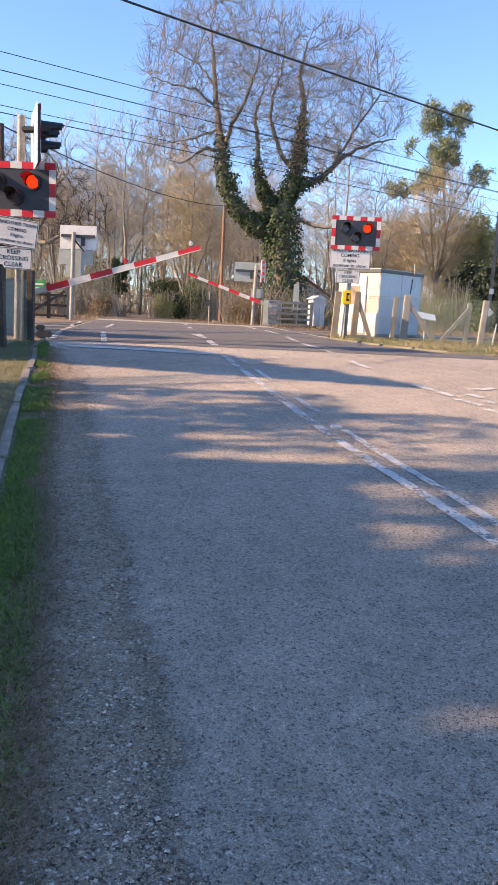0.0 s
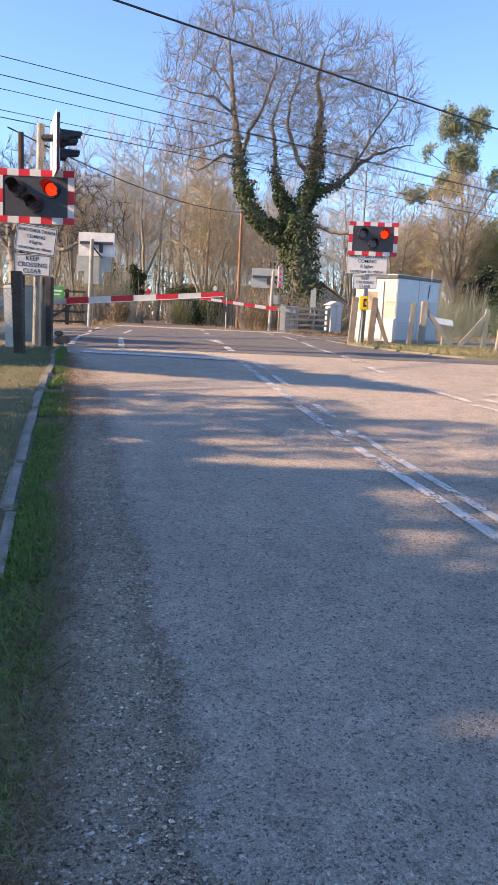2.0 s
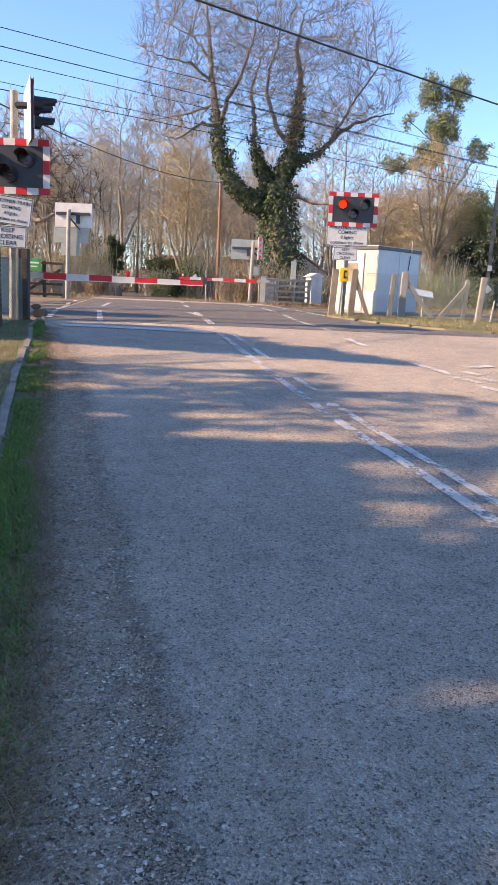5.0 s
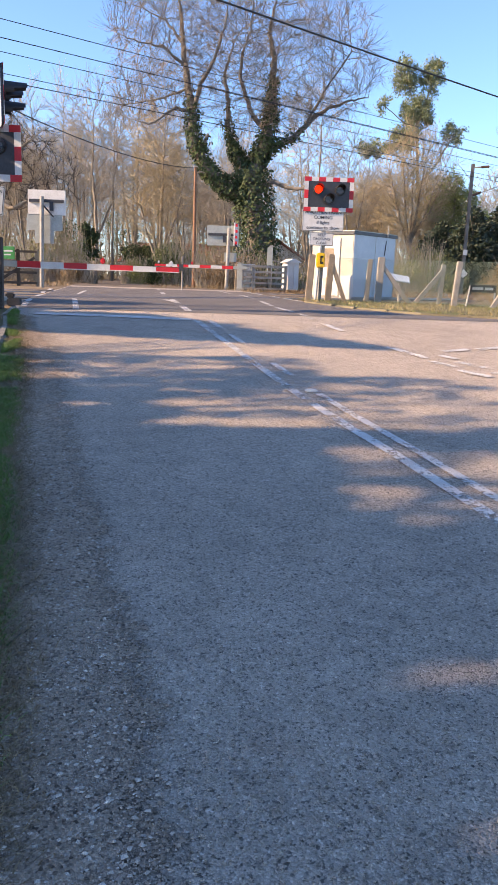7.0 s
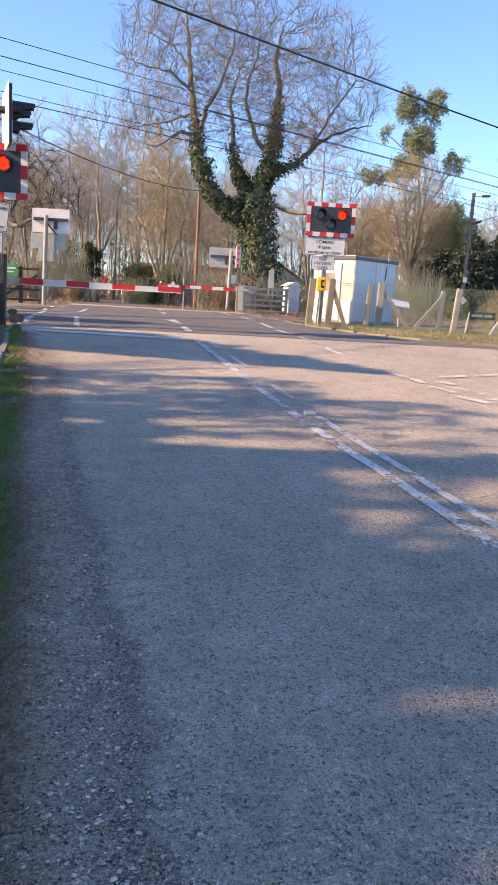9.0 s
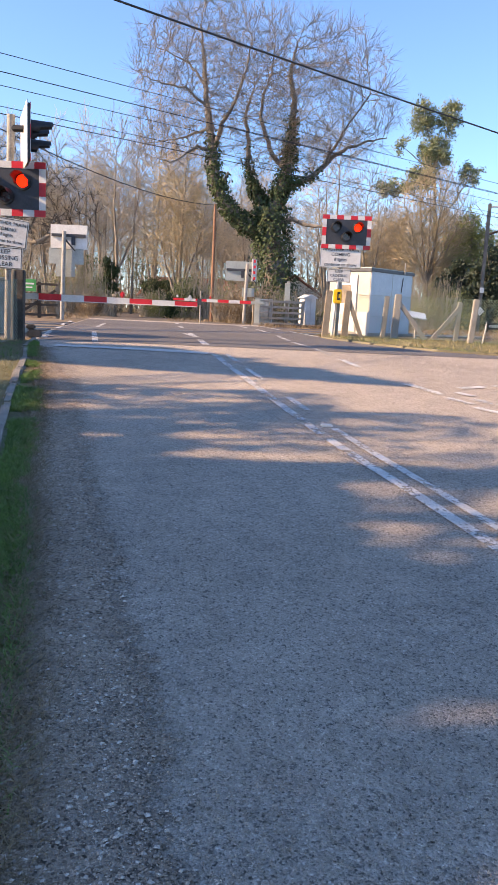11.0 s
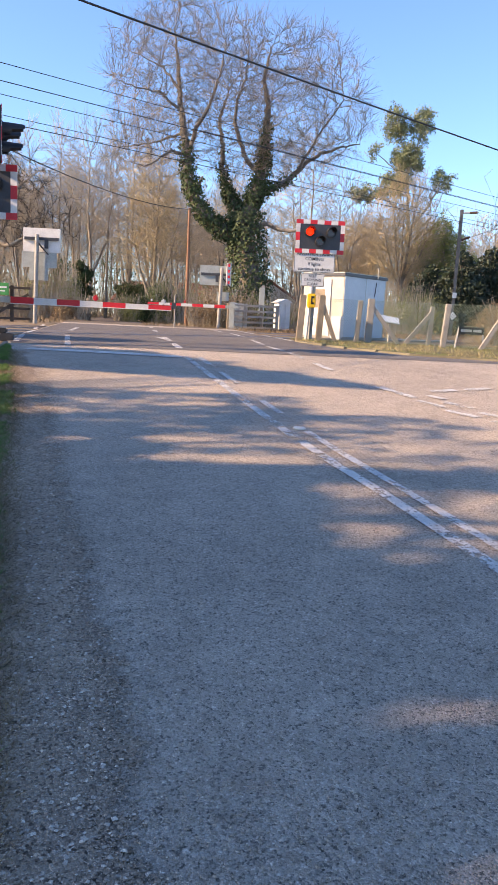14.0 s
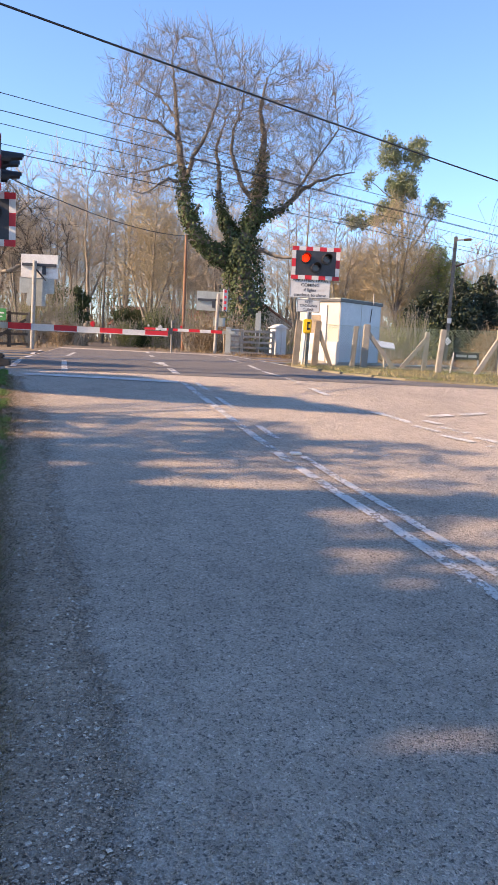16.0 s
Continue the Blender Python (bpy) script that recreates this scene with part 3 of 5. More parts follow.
def barrier(base, yaw, boom_start, sections, step, pivot_z, label, slim=1.0):
    """A half barrier: housing, two side arms with a counterweight, and a boom of red and white lengths that turns on its pivot."""
    b = thing("level_crossing_barrier", pose(*base, 0, 0, yaw), label, "barrier", "crossing barriers")
    bxp("housing", (-0.25 * slim, 0.25, 0.45), (0.6 * slim, 0.45 * slim, 0.9), "greygreen", b, None, 0.02)
    bxp("housing_lid", (-0.25 * slim, 0.25, 0.915), (0.66 * slim, 0.5 * slim, 0.03), "greygreen", b, None, 0.01)
    bxp("plinth", (-0.25 * slim, 0.25, 0.03), (0.8 * slim, 0.6 * slim, 0.1), "concrete", b)
    boom = part("boom", box(B(), (boom_start / 2 - 0.05, 0, 0), (boom_start + 0.1, 0.06, 0.1), None, 0.01), "greygreen", b, "red and white boom")
    boom.matrix_basis = pose(0, 0, pivot_z)
    for i in range(sections):
        h0 = 0.108 - 0.0055 * i
        bxp("boom_length", (boom_start + step * (i + 0.5), 0, 0), (step, 0.05, h0), "red" if i % 2 == 0 else "white", boom)
        bxp("boom_fairing", (boom_start + step * (i + 0.5), -0.028, -h0 / 2 - 0.004), (step, 0.02, 0.012), "offwhite", boom)
    for q, mt, r in ((boom_start + step * 3.68, "red", 0.05), (boom_start + step * (sections - 0.35), "white", 0.045)):
        lamp = bxp("boom_lamp", (q, 0, 0.1), (r * 1.5, 0.07, r * 2), mt, boom, None, 0.02)
        rdp("lamp_stem", (q, 0, 0.04), (q, 0, 0.07), 0.015, "black", boom)
    for y in (-0.05, 0.52):
        bxp("counterweight_arm", (-0.45 * slim, y + 0.02, 0.0), (0.9 * slim, 0.05, 0.09), "greygreen", boom)
    bxp("counterweight", (-0.9 * slim, 0.25, -0.02), (0.16, 0.6, 0.3 * slim), "greygreen", boom, None, 0.02)
    return b, boom


bar_near, boom_near = barrier((-3.92, 13.4, 1.02), 0, 0.46, 7, 0.385, 0.635, "lowering half barrier with red and white boom")
bar_far, boom_far = barrier((0.47, 26.5, 1.14), 180, 0.15, 7, 0.375, 0.76, "far half barrier with thin red and white boom", 0.3)


def rail_gate(base, yaw, length, height, label, mat="darkwood", posts=3, rails=4):
    g = thing("timber_gate", pose(*base, 0, 0, yaw), label, "gate")
    for i in range(posts):
        bxp("post", (length * i / (posts - 1), 0, height / 2), (0.1, 0.1, height), "oldwood" if i % 2 == 0 else mat, g, None, 0.01)
    for i in range(rails):
        bxp("rail", (length / 2, -0.07, height * (0.1 + 0.84 * i / (rails - 1))), (length, 0.035, 0.07), mat, g)
    d = Vector((length * 0.9, 0, height * 0.6))
    if mat == "darkwood":
        bxp("brace", (length / 2, -0.1, height * 0.48), (d.length, 0.03, 0.08), mat, g, pose(0, 0, 0, 0, -math.degrees(math.atan2(d.z, d.x)), 0))
    return g


rail_gate((-6.75, 24.0, 1.1), 8, 1.1, 1.1, "dark timber gate beside the far signal")
rail_gate((0.45, 27.2, 1.14), 10, 1.75, 0.9, "weathered timber gate with pale post panel", "greywood", 4, 5)
g2 = thing("gate_panel", pose(0.78, 27.33, 1.14, 0, 0, 10), "white painted board panel on the gate", "panel")
for i in range(4):
    bxp("board", (-0.23 + 0.16 * i, 0, 0.46), (0.15, 0.03, 0.9), "offwhite", g2, None, 0.004)
gn = thing("notice_board", pose(-6.45, 23.85, 1.1), "green notice board beside the far gate", "notice board")
bxp("panel", (0, 0, 0.98), (0.42, 0.03, 0.36), "green", gn, None, 0.006)
bxp("leg", (-0.18, 0.03, 0.55), (0.05, 0.05, 1.1), "oldwood", gn)
bxp("writing_bar", (0.02, -0.018, 1.03), (0.26, 0.006, 0.05), "white", gn)
bxp("writing_bar", (0.0, -0.018, 0.92), (0.2, 0.006, 0.04), "white", gn)
# guard timbers at the rails
tg = thing("trespass_guard", pose(3.3, 27.2, 1.15, 0, 0, 6), "dark timber guard boards beside the rails", "guard boards")
for i in range(6):
    bxp("board", (0, -0.8 + 0.32 * i, 0.03), (4.2, 0.22, 0.06), "darkwood", tg)


# small two-door equipment cupboard
cup = thing("equipment_cupboard", pose(2.42, 28.0, 1.16, 0, 0, 20), "white metal cupboard with pitched lid", "cupboard")
bxp("body", (0, 0.1, 0.5), (0.42, 0.5, 1.0), "white", cup, None, 0.01)
for x in (-0.11, 0.11):
    bxp("door", (x, -0.16, 0.5), (0.19, 0.02, 0.92), "white", cup, None, 0.004)
vs = [(-0.28, -0.25, 1.0), (0.28, -0.25, 1.0), (0.28, 0.45, 1.0), (-0.28, 0.45, 1.0), (0.0, -0.25, 1.14), (0.0, 0.45, 1.14)]
part("lid", (vs, [(0, 1, 4), (2, 3, 5), (1, 2, 5, 4), (3, 0, 4, 5), (0, 3, 2, 1)]), "white", cup)


def hut():
    h = thing("equipment_hut", pose(3.43, 21.0, 1.08, 0, 0, 45.5), "pale cream equipment hut with dark flat roof", "hut")
    L, D, Z = 2.06, 1.38, 1.72
    bxp("wall", (L / 2, D / 2, Z / 2), (L, D, Z), "cream", h, None, 0.012)
    r = bxp("roof", (L / 2, D / 2, Z + 0.03), (L + 0.08, D + 0.08, 0.09), "slate", h, None, 0.01)
    bxp("roof_trim", (L / 2, D / 2, Z + 0.085), (L + 0.02, D + 0.02, 0.02), "greygreen", r)
    d = bxp("door", (-0.012, 0.78, 0.85), (0.03, 0.62, 1.5), "offwhite", h, None, 0.006, "off-white metal door")
    bxp("frame", (-0.012, 0.44, 0.85), (0.05, 0.05, 1.54), "white", d)
    bxp("vent", (-0.03, 0.78, 1.1), (0.012, 0.34, 0.5), "oldwood", d)
    bxp("vent", (-0.03, 0.78, 0.42), (0.012, 0.3, 0.3), "greygreen", d)
    n = bxp("notice", (-0.012, 0.19, 1.08), (0.012, 0.26, 0.012), "greygreen", h)
    bxp("notice", (-0.012, 0.19, 1.03), (0.012, 0.3, 0.012), "greygreen", h)
    bxp("meter_box", (-0.08, 0.1, 0.32), (0.16, 0.32, 0.62), "offwhite", h, None, 0.01)
    bxp("base", (L / 2, D / 2, 0.03), (L + 0.16, D + 0.16, 0.1), "concrete", h)
    rdp("mast_rod", (L * 0.75, -0.06, Z), (L * 0.75, -0.06, Z + 0.32), 0.018, "steel", h)
    rdp("cable", (L * 0.75, -0.02, Z - 0.1), (L * 0.72, -0.02, Z - 0.5), 0.012, "black", h)
    for x in (L * 0.5, L * 0.98):
        bxp("panel_joint", (x, -0.012, Z / 2), (0.015, 0.012, Z - 0.02), "greygreen", h)
    # thin sheet whose blue tint stands in for skylight on the shaded wall
    bxp("side_shade_tint", (L / 2, -0.005, Z / 2), (L - 0.03, 0.012, Z - 0.03), "bluegrey", h, None, 0.0, "side wall tinted blue-white for its skylit shade")


hut()


# ---- fences ----
def fence_post(x, y, h, w, mat, lean=0.0, label="weathered concrete fence post", strut=None):
    p = thing("fence_post", pose(x, y, ground_z(y) - 0.02, 0, lean, 0), label, "fence post", "fence posts")
    bm = box(B(), (0, 0, h / 2), (w, w, h), None, 0.012)
    for v in bm.verts:
        if v.co.z > h - 0.03:
            v.co.z -= 0.04 * abs(v.co.x) / w
    part("shaft", bm, mat, p)
    if strut:
        d = Vector((strut, 0, -h * 0.8))
        bxp("strut", (strut / 2, -0.02, h * 0.45), (d.length, 0.08, 0.09), mat, p, pose(0, 0, 0, 0, math.degrees(math.atan2(-d.z, d.x)), 0))
    return p


def wire_mesh(name, pts, h, label, cell=0.065):
    """Diamond wire mesh hung along plan points, woven from single wires."""
    segs = []
    for (x0, y0), (x1, y1) in zip(pts, pts[1:]):
        L = math.hypot(x1 - x0, y1 - y0)

        def at(s, z):
            u = s / L
            y = y0 + (y1 - y0) * u
            return (x0 + (x1 - x0) * u, y + 0.02 * math.sin(3 * s), ground_z(y) + 0.03 + z)
        n = int((L + h) / cell)
        for sgn in (1, -1):
            for i in range(n):
                s0 = i * cell - (h if sgn > 0 else 0)
                a, bq = max(s0, 0) if sgn > 0 else min(s0, L), min(s0 + h, L) if sgn > 0 else max(s0 - h, 0)
                za, zb = abs(a - s0), abs(bq - s0)
                if abs(bq - a) > 0.02 and za <= h + 1e-6 and zb <= h + 1e-6:
                    segs.append((at(a, za), at(bq, zb), 0.0026, 0.0026))
        for z in (0.02, h / 2, h):
            segs.append((at(0, z), at(L, z), 0.003, 0.003))
    f = part(name, tubes(segs, 3), "mesh")
    return tagged(f, label, "wire fence", kind="stuff")


fence_post(1.93, 17.86, 1.1, 0.14, "oldwood", 3, "weathered brown timber post")
fence_post(2.42, 18.2, 1.12, 0.14, "oldwood", 3, "weathered brown timber post", 0.4)
fence_post(3.42, 18.7, 1.05, 0.11, "concrete", 3)
fence_post(3.66, 18.5, 1.1, 0.15, "concrete", 2, strut=0.75)
fence_post(5.1, 18.4, 0.98, 0.1, "concrete", 3, strut=-0.55)
fence_post(5.28, 17.8, 1.05, 0.12, "concrete", 4)
fence_post(6.55, 17.2, 1.1, 0.14, "concrete", -4, strut=-0.6)
wire_mesh("wire_fence", [(2.42, 18.2), (3.66, 18.55), (5.3, 18.2), (6.55, 17.2), (9.5, 16.2)], 0.98, "green wire mesh fence on concrete posts")
fence_post(-3.38, 10.6, 1.15, 0.13, "darkwood", -2, "dark old timber fence post")
fence_post(-3.27, 11.55, 1.05, 0.13, "darkwood", 1, "dark old timber fence post")
fence_post(-3.36, 11.5, 1.05, 0.05, "oldwood", 1, "pale split timber strip by the fence")
fence_post(-3.72, 11.3, 0.92, 0.14, "offwhite", -2, "white painted post beside the signal", None)
fence_post(-4.3, 10.0, 1.1, 0.13, "darkwood", 2, "dark old timber fence post")
wire_mesh("wire_fence", [(-4.9, 9.4), (-3.38, 10.6), (-3.27, 11.55)], 0.85, "wire mesh fence beside the signal")
rp = thing("rusty_post", pose(-4.1, 13.0, 1.0), "rusty brown steel post", "post")
rdp("shaft", (0, 0, 0), (-0.02, 0, 3.33), 0.048, "rust", rp)
jb = thing("rubber_sleeper", pose(-3.2, 12.15, 1.01, 0, 0, 10), "black block at the road edge", "block")
bxp("block", (0, 0, 0.06), (0.2, 0.3, 0.12), "rubber", jb, None, 0.02)
bxp("block", (-0.06, 0.02, 0.16), (0.13, 0.22, 0.08), "rubber", jb, None, 0.02)

# street name board on two legs; the name is shown as bars
nb = thing("street_sign", pose(6.0, 18.0, 1.05, 0, 0, 4), "low black street name board on two white legs", "street sign")
bxp("board", (0, 0, 0.44), (0.62, 0.025, 0.17), "black", nb, None, 0.006)
for i, w in enumerate((0.26, 0.2)):
    bxp("writing_bar", (-0.13 + 0.27 * i, -0.0155, 0.44), (w, 0.006, 0.06), "white", nb)
for x, k in ((-0.3, -0.07), (0.29, 0.03)):
    rdp("leg", (x + k, 0.02, 0), (x, 0.02, 0.52), 0.02, "white", nb)
tp = thing("tilted_panel", pose(4.55, 20.2, 1.08), "pale blue tilted panel on a short post", "panel")
rdp("post", (0, 0, 0), (0, 0, 0.55), 0.03, "steel", tp)
bxp("plate", (0, 0, 0.6), (0.5, 0.34, 0.03), "bluegrey", tp, pose(0, 0, 0, 28, 8, 0), 0.006)


def kerb():
    k = tagged(new("kerb"), "worn pale concrete kerb between verge and road", "kerb", kind="structure")
    line = [(-0.55, 0.2), (-1.1, 3.0), (-1.52, 4.64), (-2.05, 6.78), (-2.83, 10.3), (-3.05, 11.0)]
    y = 3.4
    me = None
    while y < 10.9:
        a, b = edge(line, y), edge(line, y + 0.88)
        ang = math.degrees(math.atan2(-(b - a), 0.88))
        if me is None:
            st = part("kerb_stone", box(B(), (0, 0, 0), (0.105, 0.9, 0.2), None, 0.025), "kerbstone", k)
            me = st.data
        else:
            st = new("kerb_stone", me)
            st.parent = k
        st.matrix_basis = pose((a + b) / 2 + random.uniform(-0.014, 0.014), y + 0.45, ground_z(y + 0.45) - 0.055 + 0.01 * math.sin(y * 5), 4.9, random.uniform(-3, 3), ang + random.uniform(-1, 1))
        y += 0.912
    k2 = tagged(new("kerb"), "low concrete kerb in front of the wire fence", "kerb", kind="structure")
    line2 = [(1.85, 16.9), (1.95, 16.4), (2.5, 14.5), (3.35, 12.95), (4.65, 12.2), (5.6, 11.78), (12, 11.28)]
    me2 = None
    for (x0, y0), (x1, y1) in zip(line2, line2[1:]):
        L = math.hypot(x1 - x0, y1 - y0)
        n = max(1, round(L / 0.9))
        for i in range(n):
            u = (i + 0.5) / n
            x, y = x0 + (x1 - x0) * u, y0 + (y1 - y0) * u
            if me2 is None:
                st = part("kerb_stone", box(B(), (0, 0, 0), (0.86, 0.13, 0.2), None, 0.02), "mossy", k2)
                me2 = st.data
            else:
                st = new("kerb_stone", me2)
                st.parent = k2
            st.matrix_basis = pose(x, y, ground_z(y) - 0.055, 0, 0, math.degrees(math.atan2(y1 - y0, x1 - x0)))


kerb()


# ---- railway ----
U, V = Vector((0.766, 0.643, 0)), Vector((0.643, -0.766, 0))   # along and across the track
ANG = math.degrees(math.atan2(U.y, U.x))


def on_track(q, s, z):
    p = V * q + U * s
    return Vector((p.x, p.y, z))


def railway():
    for q in (-14.7, -17.9):
        t = tagged(new("railway_track"), "steel rails set in the crossing surface", "railway track", kind="structure")
        for side in (-0.72, 0.72):
            bm = B()
            zs = [(k, 0.99 + ground_z(min(30, max(12.4, V.y * q + U.y * k))) - 1.0) for k in (-60, 0, 29, 160)]
            for (a, za), (b, zb) in zip(zs, zs[1:]):
                rod(bm, on_track(q + side, a, za), on_track(q + side, b, zb), 0.03, n=6)
            part("rail", bm, "rail", t)
    for s0, s1 in ((-60, 8.6), (19.0, 160)):
        bm = B()
        L = s1 - s0
        c = on_track(-16.3, (s0 + s1) / 2, 0.02)
        box(bm, c, (L, 6.6, 2.0), pose(0, 0, 0, 0, 0, ANG))
        tagged(part("ballast_bed", bm, "ballast"), "grey stone ballast under the railway", "ballast", kind="structure")
    # overhead line: five straight wires and a mast
    for q, z, r in ((-14.7, 6.0, 0.008), (-14.6, 5.65, 0.009), (-14.6, 5.41, 0.007), (-17.9, 5.86, 0.008), (-17.8, 5.68, 0.011), (-17.9, 6.7, 0.011)):
        a = -40 if z != 6.7 else 14
        w = part("overhead_wire", tubes([(on_track(q, a, z), on_track(q, 150, z + 0.25), r, r)], 5), "cable")
        tagged(w, "thin dark overhead line wire above the railway", "wire", "overhead wires")
    cu = bpy.data.curves.new("overhead_cable", "CURVE")
    cu.dimensions, cu.bevel_depth = '3D', 0.019
    sp = cu.splines.new("POLY")
    sp.points.add(38)
    for i, p in enumerate(sp.points):
        q = on_track(-12.3, -30 + 2.5 * i, 6.6 + 0.0004 * (i * 2.5 - 46) ** 2)
        p.co = (*q, 1)
    cu.materials.append(M["cable"])
    tagged(new("overhead_cable", cu), "thick black cable hung across the sky", "cable")
    rdp_clamp = thing("wire_dropper", Matrix.Translation(on_track(-14.6, 5.6, 5.73)), "small pale dropper hanging on the wire", "dropper")
    rdp("dropper", (0, 0, 0), (0, 0, 0.34), 0.006, "steel", rdp_clamp)
    m = thing("catenary_mast", pose(11.6, 37.8, 1.15, 0, 0.6, 0), "grey steel overhead line mast with side arm", "mast")
    for y in (-0.09, 0.09):
        bxp("flange", (0, y * 0.7, 3.03), (0.13, 0.025, 6.06), "mast", m)
    bxp("web", (0, 0, 3.03), (0.025, 0.1, 6.06), "mast", m)
    rdp("arm", (0, 0, 5.9), (0.7, -0.4, 5.92), 0.035, "steel", m)
    rdp("arm", (0, 0, 4.6), (2.3, -1.7, 5.5), 0.022, "steel", m)
    rdp("insulator", (0.1, -0.07, 4.64), (0.42, -0.3, 4.78), 0.055, "rust", m)
    rdp("insulator", (0.35, -0.2, 5.91), (0.65, -0.37, 5.92), 0.06, "rust", m)
    bxp("number_plate", (0, -0.12, 2.0), (0.2, 0.02, 0.25), "white", m)
    bxp("warning_plate", (0, -0.12, 1.0), (0.3, 0.02, 0.3), "offwhite", m, pose(0, 0, 0, 0, 45, 0))


railway()
tpole = thing("telegraph_pole", pose(-1.13, 30, 1.1), "slim brown wooden telegraph pole", "telegraph pole")
rdp("pole", (-0.0, 0, 0), (0.0, 0, 4.45), 0.07, "polewood", tpole, 0.05, 12)
bxp("cap", (0, 0, 4.46), (0.14, 0.14, 0.03), "steel", tpole)
w = part("telephone_wire", tubes([((-1.13 - 3.2 * i / 10 * 1.0, 30 - 17 * i / 10, 5.5 - 1.2 * (i / 10) * (1 - i / 10) - 1.1 * i / 10), (-1.13 - 3.2 * (i + 1) / 10, 30 - 17 * (i + 1) / 10, 5.5 - 1.2 * ((i + 1) / 10) * (1 - (i + 1) / 10) - 1.1 * (i + 1) / 10), 0.012, 0.012) for i in range(10)], 4), "cable")
tagged(w, "dark telephone wire hung from the pole", "wire")
mk2 = thing("marker_post", pose(-1.32, 25.2, 1.13), "slim pale marker post in the verge", "post")
rdp("shaft", (0, 0, 0), (0, 0, 1.05), 0.022, "concrete", mk2)
bxp("plate", (-0.03, -0.04, 0.7), (0.14, 0.015, 0.2), "slate", mk2)
mk3 = thing("marker_post", pose(1.7, 28.5, 1.16), "grey equipment post beside the gate", "post")
bxp("shaft", (0, 0, 0.8), (0.1, 0.1, 1.6), "steel", mk3)
bxp("plate", (-0.04, -0.06, 1.05), (0.2, 0.05, 0.95), "greygreen", mk3, None, 0.01)


def house(base, yaw, w, l, eave, ridge, label):
    h = thing("house", pose(*base, 0, 0, yaw), label, "house")
    vs = [(-w / 2, 0, 0), (w / 2, 0, 0), (w / 2, 0, eave), (0, 0, ridge), (-w / 2, 0, eave), (-w / 2, l, 0), (w / 2, l, 0), (w / 2, l, eave), (0, l, ridge), (-w / 2, l, eave)]
    part("wall", (vs, [(0, 1, 2, 3, 4), (6, 5, 9, 8, 7), (1, 6, 7, 2), (5, 0, 4, 9)]), "cream", h, "white rendered wall")
    for s in (1, -1):
        d = Vector((w / 2 + 0.3, 0, -(ridge - eave) * (w / 2 + 0.3) / (w / 2)))
        bxp("roof_slope", (s * d.x / 2, l / 2, ridge + 0.08 + d.z / 2), (d.length, l + 0.4, 0.09), "roof", h, pose(0, 0, 0, 0, s * math.degrees(math.atan2(-d.z, d.x)), 0))
        wd = bxp("window", (s * w * 0.2, -0.02, eave * 0.5), (0.8, 0.06, 0.9), "glass", h)
        bxp("frame", (s * w * 0.2, -0.06, eave * 0.5), (0.06, 0.03, 0.9), "white", wd)


house((3.0, 45, 1.18), 6, 4.4, 7, 1.15, 2.55, "small white house with brown tiled roof")
house((0.3, 62, 1.18), 70, 5.0, 8, 1.5, 2.9, "distant house with reddish roof behind trees")


